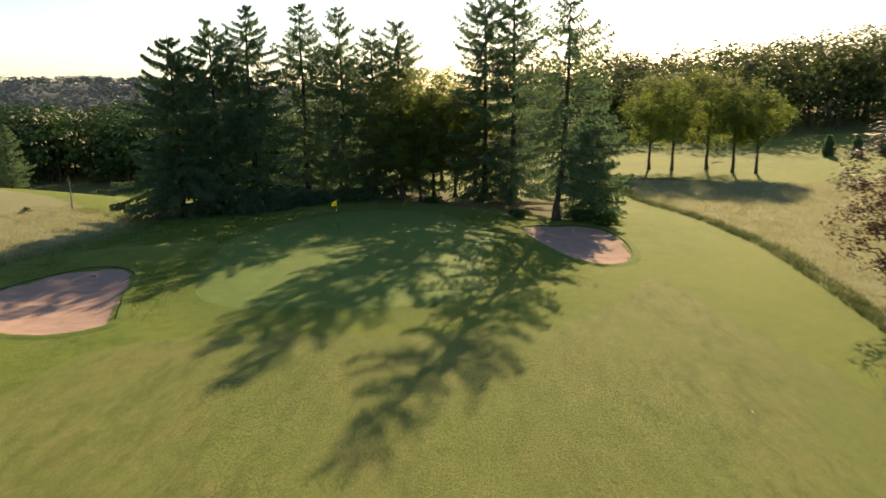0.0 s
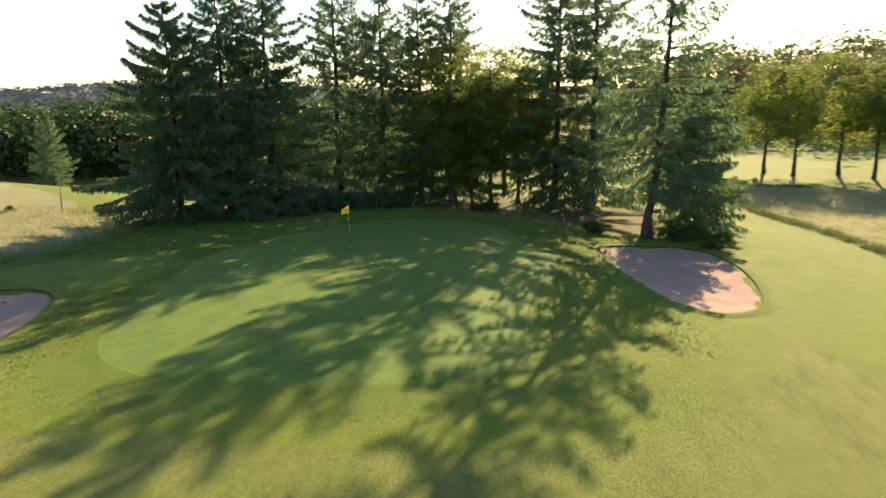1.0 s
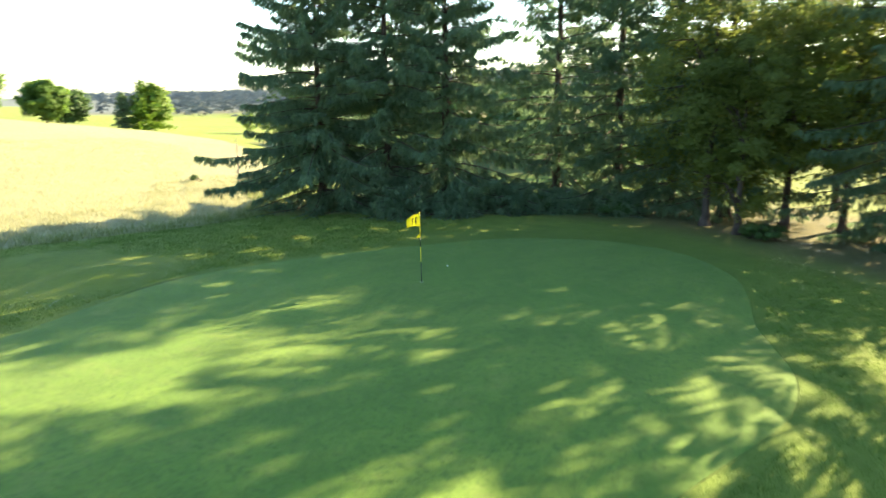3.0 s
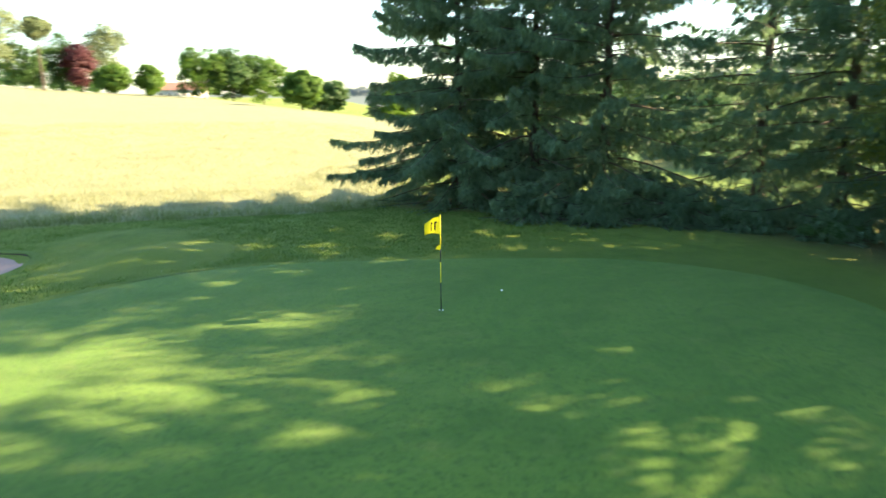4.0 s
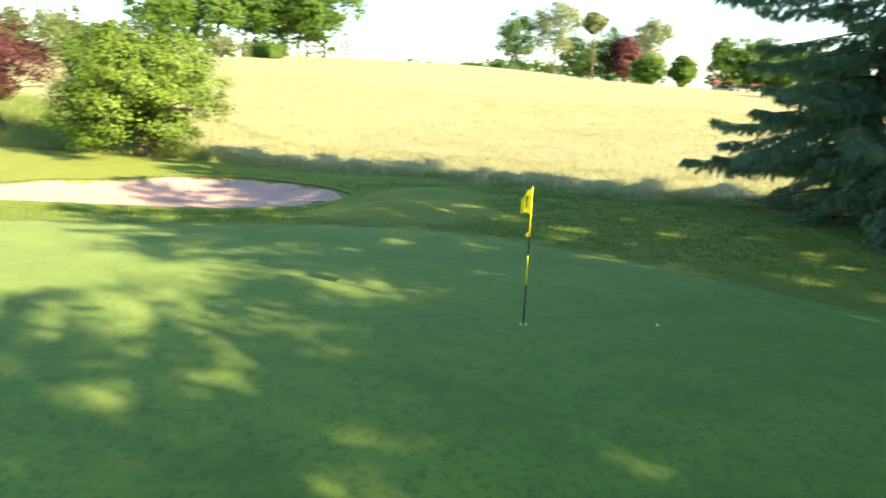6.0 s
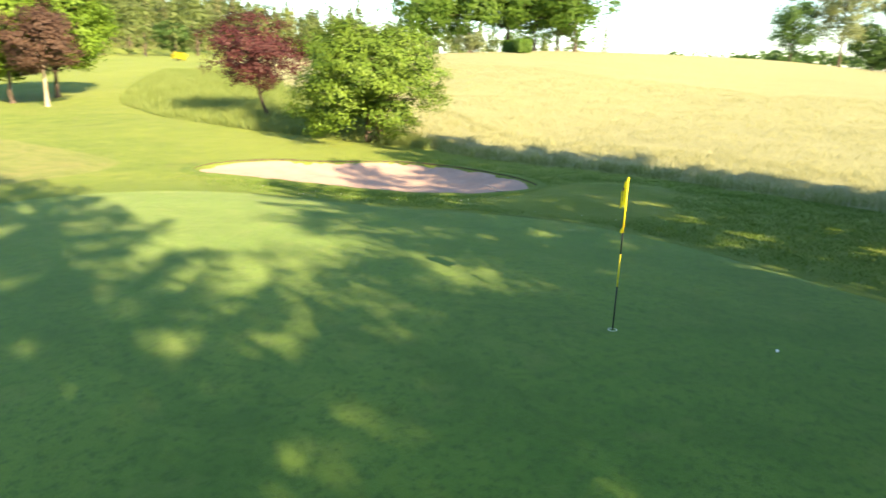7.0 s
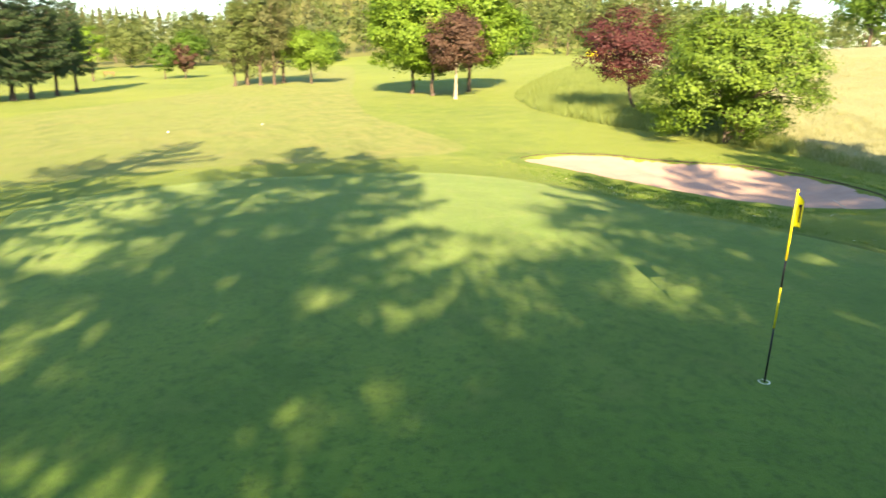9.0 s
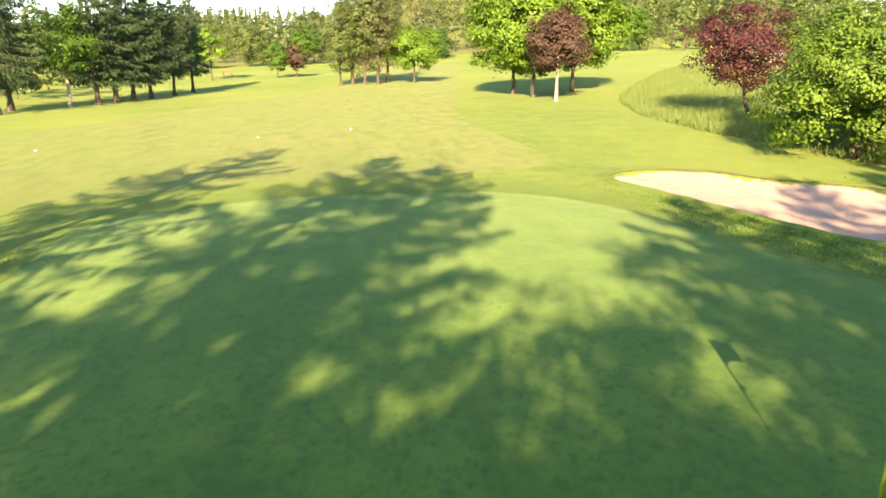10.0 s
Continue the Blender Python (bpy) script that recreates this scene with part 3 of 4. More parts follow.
def broadleaf(name, x, y, h, crown_r, trunk_h, material, seed=1, leaf=0.22, clusters=150, leaves=60, bark=None, stems=1,
              label="", category="tree", group="", flat=1.0, lean=0.0, spread=0.2, lobes=24, skirt=0.0):
    r = np.random.default_rng(seed)
    ob = thing(name, x, y, float(ground_z(x, y)) - 0.05, 0, label, category, group)
    ch = (h - trunk_h) * 0.5
    top = np.array([lean, 0, trunk_h + ch])
    wood = []
    for k in range(stems):
        a = r.uniform(0, 6.28)
        foot = np.array([math.cos(a), math.sin(a), 0]) * (0.15 * (stems > 1))
        fork = np.array([lean * 0.5, 0, trunk_h]) + np.array([math.cos(a), math.sin(a), 0]) * (0.5 * (stems > 1))
        mid = (foot + fork) / 2 + r.normal(0, 0.03 * h / 6, 3) * np.array([1, 1, 0])
        rb = 0.016 * h + 0.03
        wood.append(tube([foot - (0, 0, 0.1), foot + (0, 0, 0.25), mid, fork, top + (0, 0, ch * 0.7)], [rb * 1.5, rb * 1.05, rb * 0.85, rb * 0.7, 0.03], 9))
        for j in range(9):
            t = r.uniform(0.0, 0.65)
            st = fork + (top + np.array([0, 0, ch * 0.6]) - fork) * t
            d = r.normal(0, 1, 3)
            d[2] = abs(d[2]) * 0.6 + 0.25
            d /= np.linalg.norm(d)
            en = st + d * np.array([crown_r, crown_r, ch]) * r.uniform(0.6, 0.85)
            wood.append(tube([st, (st + en) / 2 + (0, 0, 0.06 * h), en], [rb * 0.4 * (1 - t * 0.6), rb * 0.22, 0.012], 5))
    p, nrm = crown_points(top, (crown_r, crown_r, ch * flat), clusters, leaves, r, spread, lobes, skirt=skirt)
    keep = p[:, 2] > 0.15
    triangles("trunk", np.concatenate(wood), bark or BARK, ob)
    quads("crown", leaf_quads(p[keep], nrm[keep], leaf, r), material, ob)
    return ob


def woods(name, spots, hlo, hhi, material, label, leaf=0.75, n=260, seed=5, conifer=0.0, crown=0.36, face=None):
    """A far wood: many uneven crowns of leaf clumps with their trunks, too many to count."""
    r = np.random.default_rng(seed)
    leafs, trunks = [], []
    for x, y in spots:
        h = r.uniform(hlo, hhi)
        z0 = float(ground_z(x, y))
        if r.random() < conifer:
            m = int(n * 1.1)
            t = r.random(m) ** 0.75
            a = r.uniform(0, 6.28, m)
            rad = 0.19 * h * (1 - t) * (0.75 + 0.35 * np.sin(t * 60)) + 0.1
            p = np.stack([x + np.cos(a) * rad, y + np.sin(a) * rad, z0 + 0.08 * h + t * h * 0.92], 1)
            nrm = np.stack([np.cos(a), np.sin(a), np.full(m, 0.6)], 1)
        else:
            cr = h * crown * r.uniform(0.8, 1.2)
            p, nrm = crown_points((x, y, z0 + h * 0.48), (cr, cr, h * 0.52), n // 10, 10, r, 0.22, 14, 0.25, 1.0)
        if face is not None:
            nrm = nrm / np.linalg.norm(nrm, axis=1)[:, None] * 0.45 + np.array(face)
        keep = p[:, 2] > z0 + 0.2
        leafs.append(leaf_quads(p[keep], nrm[keep] / (np.linalg.norm(nrm[keep], axis=1)[:, None] + 1e-9), leaf, r, 0.8, 0.2))
        trunks.append(tube([(x, y, z0 - 0.3), (x, y, z0 + h * 0.35)], [0.012 * h, 0.008 * h], 5))
    ob = tagged(new(name), label, "woods", kind="stuff")
    quads("foliage", np.concatenate(leafs), material, ob)
    triangles("trunks", np.concatenate(trunks), BARK, ob)
    return ob


def scatter(box, n, seed, keep=None):
    r = np.random.default_rng(seed)
    x, y = r.uniform(box[0], box[1], n * 4), r.uniform(box[2], box[3], n * 4)
    ok = np.ones(len(x), bool) if keep is None else keep(x, y)
    return list(zip(x[ok][:n], y[ok][:n]))


ROW = "spruces behind the green"
spruce(-14.8, 8.2, 14.8, 4.9, 0.25, 11, 1.8, lee=90, group=ROW, droop=0.48, label="tall dark spruce with boughs sweeping to the ground")
spruce(-12.4, 10.7, 16.4, 4.5, 0.3, 12, 1.45, group=ROW, droop=0.48)
spruce(-10.1, 12.7, 17.7, 4.6, 0.3, 13, 1.35, group=ROW, droop=0.48)
spruce(-6.6, 18.0, 18.8, 4.4, 0.4, 14, group=ROW)
spruce(-2.9, 17.9, 18.1, 4.2, 0.5, 15, group=ROW)
spruce(0.0, 18.0, 16.1, 3.9, 0.8, 16, group=ROW)
spruce(2.5, 18.3, 16.8, 4.2, 1.0, 17, group=ROW)
spruce(10.4, 16.6, 19.8, 4.6, 0.8, 18, group=ROW)
spruce(13.0, 16.7, 21.2, 4.6, 0.8, 19, group=ROW)
spruce(16.0, 6.2, 18.2, 4.5, 3.0, 20, 0.75, lean=(0.9, 0.3), group=ROW, label="spruce with a leaning bare lower trunk beside the bunker")
spruce(19.2, 9.2, 9.5, 3.2, 0.4, 21, group=ROW, label="shorter spruce with boughs down to the ground")
FOOT = "low spruce growth"
for i, (x, y, h, cr) in enumerate([(-9.4, 8.6, 1.5, 1.5), (-7.4, 10.6, 1.3, 1.5), (-6.0, 13.0, 1.4, 1.6), (-4.2, 14.6, 1.2, 1.4), (-8.6, 13.4, 1.8, 1.7), (-1.6, 15.8, 1.1, 1.3)]):
    spruce(x, y, h, cr, 0.08, 300 + i, 1.1, group=FOOT, droop=0.5, label="low dark spruce growth at the foot of the tall row")
MID = "broad-leaved trees among the spruces"
for i, (x, y, h, cr, m) in enumerate([(2.8, 15.2, 12.2, 3.5, LEAF_BACKLIT), (5.6, 16.8, 12.5, 3.5, LEAF_BACKLIT), (7.6, 18.0, 11.3, 3.1, LEAF_BACKLIT), (9.4, 19.6, 12.0, 3.4, LEAF_BACKLIT), (4.6, 13.9, 8.2, 2.4, LEAF_BACKLIT)]):
    broadleaf("hornbeam_tree", x, y, h, cr, 0.9, m, 31 + i, 0.15, 240 if i < 2 else 170, 100, label="leafy green hornbeam standing between the spruces", group=MID, lobes=34, skirt=0.6, spread=0.15)
broadleaf("maple_tree", 6.0, 24.0, 13.0, 4.4, 2.5, LEAF_LIME, 34, 0.2, 240, 60, label="yellow-green maple behind the spruces", group=MID)

FIVE = "lawn trees across the meadow"
for i, (x, y, h, cr) in enumerate([(32.9, 48.6, 12.6, 4.1), (35.4, 46.4, 12.8, 4.2), (40.1, 46.9, 13.4, 4.8), (42.3, 43.4, 12.5, 4.1), (44.7, 41.9, 11.0, 4.3)]):
    broadleaf("lawn_tree", x, y, h, cr, 2.6, LEAF_BACKLIT, 40 + i, 0.24, 190, 55, label="round-crowned lawn tree with a short bare trunk", group=FIVE)
broadleaf("copper_tree", 30.0, -14.6, 9.2, 3.4, 1.2, LEAF_BROWN, 50, 0.16, 130, 60, label="thin-leaved copper tree at the meadow edge")

# south side, round the fairway
broadleaf("hazel_bush", -19.3, -23.0, 6.5, 4.3, 0.05, LEAF_HAZEL, 60, 0.15, 520, 90, stems=4, label="large round leafy bush beside the bunker", category="bush", lobes=46, spread=0.15, skirt=1.0)
broadleaf("copper_plum_tree", -20.8, -34.0, 6.7, 3.5, 1.4, LEAF_RED, 61, 0.15, 260, 55, label="dark red plum tree at the hay meadow edge", lean=1.0)
broadleaf("maple_tree", -14.8, -65.0, 12.2, 5.0, 1.8, LEAF_LIME, 62, 0.30, 460, 80, label="broad bright green maple on the fairway side", group="fairway maples", skirt=0.6, lobes=40, spread=0.18)
broadleaf("maple_tree", -15.4, -60.0, 10.8, 4.0, 1.9, LEAF_LIME, 63, 0.30, 380, 80, label="broad bright green maple on the fairway side", group="fairway maples", skirt=0.6, lobes=40, spread=0.18)
broadleaf("maple_tree", -19.9, -62.0, 12.2, 4.8, 1.8, LEAF_LIME, 64, 0.30, 420, 80, label="broad bright green maple on the fairway side", group="fairway maples", skirt=0.6, lobes=40, spread=0.18)
broadleaf("copper_maple_tree", -15.9, -54.8, 8.0, 3.2, 2.1, LEAF_BROWN, 65, 0.2, 260, 50, bark=BARK_PALE, label="copper-leaved maple with a pale trunk")
broadleaf("maple_tree", 11.8, -127.7, 6.4, 2.8, 1.2, LEAF, 66, 0.32, 90, 45, label="small round green maple", group="far fairway pair")
broadleaf("copper_maple_tree", 8.4, -128, 6.0, 2.2, 1.2, LEAF_BROWN, 67, 0.32, 80, 45, label="small round copper maple", group="far fairway pair")
broadleaf("lime_tree", -8.9, -96, 7.8, 4.2, 1.5, LEAF_LIME, 68, 0.26, 220, 55, label="bright yellow-green round tree")
for i, (x, y, h) in enumerate([(1.4, -97.4, 11), (-0.4, -99, 11.5), (-2.0, -97, 12.5), (-3.8, -96, 12), (-5.6, -101, 14), (-0.5, -104, 12)]):
    broadleaf("larch_tree", x, y, h * 1.12, 2.9, 1.2, LEAF_OLIVE if i % 2 else LEAF_HILL, 70 + i, 0.24, 170, 50, label="slim feathery larch in a clump by the fairway", group="larch clump")
for i, (x, y, h, cr) in enumerate([(32.4, -64.0, 17, 4.4), (32.8, -68.0, 16, 4.2), (27.0, -74.5, 15.4, 3.6), (25.8, -76.8, 15.6, 3.6), (24.6, -79.2, 15.0, 3.6), (23.4, -82.0, 13, 3.6), (21.6, -86.0, 11, 3.6), (20.6, -93, 11.5, 3.0)]):
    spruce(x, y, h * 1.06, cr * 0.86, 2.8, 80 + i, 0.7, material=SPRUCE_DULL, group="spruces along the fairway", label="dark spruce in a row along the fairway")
broadleaf("birch_tree", 28.9, -72.0, 10.4, 3.6, 2.6, LEAF, 90, 0.26, 140, 45, bark=BARK_PALE, label="birch with a pale forked trunk before dark spruces")
for i, (x, y, h, cr, m) in enumerate([(34, -176, 10, 5.0, LEAF), (22, -186, 11, 5.2, LEAF_HILL), (8, -190, 9, 4.4, LEAF), (-14, -192, 10, 4.6, LEAF_HILL), (-27, -186, 8, 4.0, LEAF_DARK),
                                        (-44, -180, 10, 5.0, LEAF), (-58, -172, 9, 4.6, LEAF_HILL), (-72, -166, 11, 5.2, LEAF), (-90, -158, 9, 4.4, LEAF_DARK)]):
    broadleaf("wood_edge_tree", x, y, h, cr, 0.4, m, 240 + i, 0.40, 170, 40, label="full green tree at the edge of the hillside wood", group="wood edge trees", skirt=0.8, lobes=30)
broadleaf("birch_tree", 22.9, -126, 9.5, 2.8, 2.0, LEAF_LIME, 91, 0.34, 80, 40, label="light green tree at the wood edge")

# west ridge
RIDGE = "ridge trees above the meadow"
for i, (x, y, h, cr, m) in enumerate([(-104.8, -55.8, 19, 6.0, LEAF), (-103, -63, 20, 6.4, LEAF), (-102, -68.0, 19, 6.0, LEAF_DARK), (-97, -73, 20, 6.4, LEAF), (-92, -79, 19, 6.4, LEAF), (-108, -61, 17, 5, LEAF_PALE)]):
    broadleaf("ridge_tree", x, y, h, cr * 1.22, 1.6, m, 100 + i, 0.55, 260, 45, label="full green tree on the ridge of the meadow", group=RIDGE, skirt=0.5)
CLUMP = "mixed clump on the ridge"
for i, (x, y, h, cr, m, th) in enumerate([(-165, -34, 15, 4.4, LEAF_DARK, 0.4), (-167, -24.5, 18.5, 5.0, LEAF_PALE, 4.0), (-169, -15.4, 16, 2.4, LEAF_PALE, 11), (-178, -12, 13, 3.6, LEAF_DARK, 0.4),
                                        (-174, -19, 11, 4.2, LEAF_DARK, 0.4), (-173, -7.6, 11.5, 3.0, LEAF_RED, 0.5), (-178, -2.1, 17.5, 4.2, LEAF_PALE, 3.0), (-153, -1.6, 6.0, 3.2, LEAF, 0.3), (-153, 5.8, 6.6, 2.3, LEAF, 0.3)]):
    broadleaf("clump_tree", x, y, h, cr * 1.25, th, m, 110 + i, 0.50, 170, 42, label="tree of a mixed clump on the ridge", group=CLUMP, lobes=36, spread=0.3)
for i, (x, y, h, cr, m) in enumerate([(-136.6, 14.4, 10.5, 4.6, LEAF), (-137, 20, 11, 4.8, LEAF_DARK), (-138, 26.5, 10.5, 4.6, LEAF), (-92, 22.2, 6.2, 2.6, LEAF), (-112, 32, 6, 3.4, LEAF_DARK), (-105, 43.5, 8.5, 3.0, LEAF_LIME)]):
    broadleaf("ridge_tree", x, y, h, cr * 1.2, 0.3, m, 120 + i, 0.46, 230, 50, label="rounded dense tree on the far ridge", group="far ridge trees", skirt=0.8)
spruce(-106.5, 39.4, 6.2, 1.8, 0.2, 131, 0.6, label="small dark conifer below the ridge")
spruce(-58.0, 48.5, 11.5, 3.2, 0.2, 132, 0.6, label="lone dark conifer in the valley")
for i, (x, y) in enumerate([(61, 58), (64.4, 56.6), (68, 56)]):
    spruce(x, y, 3.1, 0.8, 0.1, 133 + i, 0.6, group="young conifers", label="young conifer on the far lawn")


def hedge(x, y, w, d, h, rz, label, seed):
    r = np.random.default_rng(seed)
    ob = thing("clipped_hedge", x, y, None, rz, label, "hedge")
    n = 2600
    p = r.uniform(-0.5, 0.5, (n, 3))
    ax = r.integers(0, 3, n)
    p[np.arange(n), ax] = np.sign(p[np.arange(n), ax]) * 0.5
    nrm = np.zeros((n, 3))
    nrm[np.arange(n), ax] = np.sign(p[np.arange(n), ax])
    p = p * np.array([w, d, h]) + np.array([0, 0, h / 2]) + r.normal(0, 0.05, (n, 3))
    quads("foliage", leaf_quads(p, nrm, 0.28, r), LEAF, ob)
    bm = bmesh.new()
    bmesh.ops.create_cube(bm, size=1)
    bmesh.ops.scale(bm, vec=(w * 0.94, d * 0.9, h * 0.95), verts=bm.verts)
    bmesh.ops.translate(bm, vec=(0, 0, h * 0.475), verts=bm.verts)
    part("branches", bm, LEAF_DARK, ob)
    return ob


hedge(-86.1, -56.0, 6.2, 2.0, 1.8, 58, "square clipped green hedge on the ridge", 140)

hedge(-77.0, -94.0, 3.4, 2.2, 2.2, 40, "square clipped green hedge by the garden wall", 141)
hedge(-76.0, -82.5, 3.6, 2.2, 2.2, 40, "square clipped green hedge by the garden wall", 142)
broadleaf("pale_shrub", -79.0, -59.5, 3.0, 2.6, 0.2, LEAF_PALE, 143, 0.22, 120, 40, stems=3, label="pale greyish shrub beside the clipped hedge", category="bush")

# far woods
woods("wood_north_east", scatter((20, 170, 84, 140), 270, 150, lambda x, y: y > 98 - 0.10 * (x - 20)), 16, 20.5, LEAF_NORTH, "dark mixed wood behind the far lawn", n=460, leaf=0.75, crown=0.42)
woods("wood_north_west", scatter((-150, -10, 99, 165), 250, 151), 15, 19.5, LEAF_WOOD_SHADE, "broad-leaved valley wood with shade put into its leaf colour", n=400, leaf=1.05, crown=0.50)
woods("wood_south", scatter((-230, 110, -420, -200), 270, 152), 12, 19, LEAF_HILL, "sunlit mixed wood rising up the hill", n=420, leaf=0.8, crown=0.36)
woods("wood_south_conifers", scatter((-230, 110, -420, -204), 190, 162), 12, 18, LEAF_OLIVE, "olive conifers standing in the hillside wood", n=260, conifer=1.0, leaf=0.8)
woods("wood_south_pale", scatter((-230, 110, -420, -205), 110, 153), 12, 19, LEAF_PALE, "pale blossoming trees in the hillside wood", n=360, leaf=0.7)
woods("wood_south_east", scatter((38, 130, -230, -80), 150, 154, lambda x, y: x > 34 - 0.06 * (y + 80)), 8, 12, LEAF_HILL, "mixed wood beyond the fairway spruces", n=360, conifer=0.4, leaf=0.7)
woods("wood_south_west", scatter((-280, -60, -270, -120), 200, 155, lambda x, y: y < -128 - 0.55 * (x + 110)), 11, 17, LEAF_HILL, "mixed trees behind the hay meadow", n=220, conifer=0.2, leaf=0.8)
# Bluish haze comes from the leaf colour; leaves mostly turned away from the sun.
woods("valley_wood", scatter((-950, -250, 330, 950), 420, 156, lambda x, y: (np.hypot(x, y) > 640) & (np.hypot(x, y) < 980)), 14, 20, LEAF_FAR_HAZE, "wood across the valley with haze put into its leaf colour", n=110, leaf=2.6, crown=0.5, face=(0.4, -0.5, 0.6))
woods("valley_hedgerow", scatter((-420, -250, 255, 330), 26, 159), 4, 8, LEAF, "low hedgerow trees in the valley", n=300, leaf=0.7, crown=0.55)
for i, (x, y, h, cr, m) in enumerate([(-214, 143, 7.5, 4.0, LEAF_LIME), (-200, 138, 6.0, 3.4, LEAF), (-222, 140, 8.5, 4.5, LEAF_LIME), (-350, 262, 11, 6, LEAF_RED), (-340, 270, 10, 5.4, LEAF_RED), (-322, 266, 10, 5.6, LEAF), (-306, 268, 9, 6, LEAF_DARK)]):
    broadleaf("valley_tree", x, y, h, cr, 1.0, m, 210 + i, 0.5, 70, 40, label="rounded tree standing alone on the valley lawn", group="valley trees")
# Haze again put into the leaf colour, leaves mostly turned from the sun.
woods("far_hill_wood", scatter((-1900, -350, 600, 2400), 700, 157, lambda x, y: np.hypot(x, y) > 1050), 18, 26, LEAF_FAR_HAZE, "distant wooded hills", n=130, leaf=5.0, crown=2.0, face=(0.4, -0.5, 0.6))
woods("west_far_wood", scatter((-350, -275, -170, 0), 220, 158), 5, 7.5, LEAF_DARK, "far line of woods beyond the ridge", n=120, leaf=1.0, crown=0.6)

# ---- tall grass ----


def blades(name, spots, hlo, hhi, width, material, label, category="grass", seed=3, lean=0.35, base=None):
    """Upright tapering grass blades at the given places."""
    r = np.random.default_rng(seed)
    x, y = spots[:, 0], spots[:, 1]
    n = len(x)
    z = ground_z(x, y) - 0.02
    h = r.uniform(hlo, hhi, n)
    a = r.uniform(0, 6.283, n)
    tip = np.stack([x + r.normal(0, lean, n) * h, y + r.normal(0, lean, n) * h, z + h], 1)
    w = np.stack([np.cos(a), np.sin(a), np.zeros(n)], 1) * (width * r.uniform(0.6, 1.3, n))[:, None]
    p = np.stack([x, y, z], 1)
    ob = triangles(name, np.stack([p - w, p + w, tip], 1), material)
    return tagged(ob, label, category, kind="stuff")


def in_area(outline, box, n, seed, lo, hi, clump=0.0):
    """Random places whose distance inside an outline lies between lo and hi."""
    r = np.random.default_rng(seed)
    p = np.stack([r.uniform(box[0], box[1], n), r.uniform(box[2], box[3], n)], 1)
    if clump:
        k = n // 14
        c = np.stack([r.uniform(box[0], box[1], k), r.uniform(box[2], box[3], k)], 1)
        p = np.repeat(c, 14, 0) + r.normal(0, clump, (k * 14, 2))
    s = inside(outline, p[:, 0], p[:, 1])
    return p[(s > lo) & (s < hi)]


blades("tall_meadow_grass", in_area(HAY_WEST, (-30, -14, -60, 12), 90000, 1, 0.0, 7, 0.22), 0.12, 0.34, 0.014, HAY, "tall dry hay meadow grass", seed=21)
blades("thin_meadow_grass", in_area(HAY_WEST, (-58, -16, -66, 18), 100000, 11, 6, 36, 0.4), 0.10, 0.30, 0.016, HAY, "thin dry hay meadow grass", seed=31)
blades("meadow_edge_grass", in_area(HAY_WEST, (-26, -14, -60, 12), 70000, 2, -0.4, 1.4, 0.22), 0.15, 0.50, 0.016, BLADE, "green tall grass along the meadow edge", seed=22)
blades("tall_meadow_grass", in_area(HAY_EAST, (24, 58, -30, 50), 160000, 3, 0.0, 30, 0.35), 0.12, 0.42, 0.018, HAY, "tall dry meadow grass beside the mown turf", seed=23)
blades("meadow_edge_grass", in_area(HAY_EAST, (24, 34, -30, 50), 90000, 4, -0.6, 0.7, 0.25), 0.16, 0.52, 0.022, EDGE_BLADE, "dark green tall grass along the meadow edge", seed=24)
blades("green_collar_grass", in_area(GREEN_LINE, (-8, 12, -19, 11), 60000, 5, -0.5, -0.02), 0.02, 0.045, 0.006, LEAF, "short turf collar round the putting green", seed=25)
for k, line in enumerate((BUNKER_WEST, BUNKER_EAST)):
    box = (*np.add((line[:, 0].min(), line[:, 0].max()), (-0.6, 0.6)), *np.add((line[:, 1].min(), line[:, 1].max()), (-0.6, 0.6)))
    blades("bunker_edge_grass", in_area(line, box, 120000, 6 + k, -0.34, 0.03), 0.03, 0.08, 0.007, TURF_BLADE, "ragged grass hanging over the bunker edge", seed=26 + k)

blades("tall_rough_grass", in_area(TALL_ROUGH, (-42, -15, -80, -19), 120000, 12, 0.0, 9, 0.25), 0.28, 0.66, 0.022, BLADE, "tall green rough grass beside the fairway", seed=41)



def turf_spots(box, n, seed):
    """Tufts of rough turf outside the green, the sand and the meadow."""
    p = in_area(GREEN_LINE, box, n, seed, -16, -0.35, 0.16)
    for line in (BUNKER_WEST, BUNKER_EAST, HAY_WEST, LITTER):
        p = p[inside(line, p[:, 0], p[:, 1]) < -0.3]
    # thinned out towards the borders of the stretch
    edge = np.minimum.reduce([p[:, 0] - box[0], box[1] - p[:, 0], p[:, 1] - box[2], box[3] - p[:, 1]])
    return p[np.random.default_rng(seed).random(len(p)) < np.clip(edge / 3.0, 0, 1)]


blades("rough_turf_grass", turf_spots((-19, -4, -20, 10), 170000, 51), 0.03, 0.10, 0.013, TURF_BLADE, "short uneven rough turf between green and meadow", seed=52, lean=0.7)
blades("rough_turf_grass", turf_spots((6, 17, -13, 11), 100000, 53), 0.03, 0.09, 0.012, TURF_BLADE, "short uneven rough turf beside the green", seed=54, lean=0.7)

# ---- the pin ----


def lathe(bm, profile, sides=16):
    """A turned shape from radius and height pairs."""
    rings = [[bm.verts.new((r * math.cos(k / sides * 2 * math.pi), r * math.sin(k / sides * 2 * math.pi), z)) for k in range(sides)] for r, z in profile]
    for a, b in zip(rings, rings[1:]):
        for k in range(sides):
            bm.faces.new((a[k], a[(k + 1) % sides], b[(k + 1) % sides], b[k]))
    bm.faces.new(rings[0][::-1]), bm.faces.new(rings[-1])
    return bm


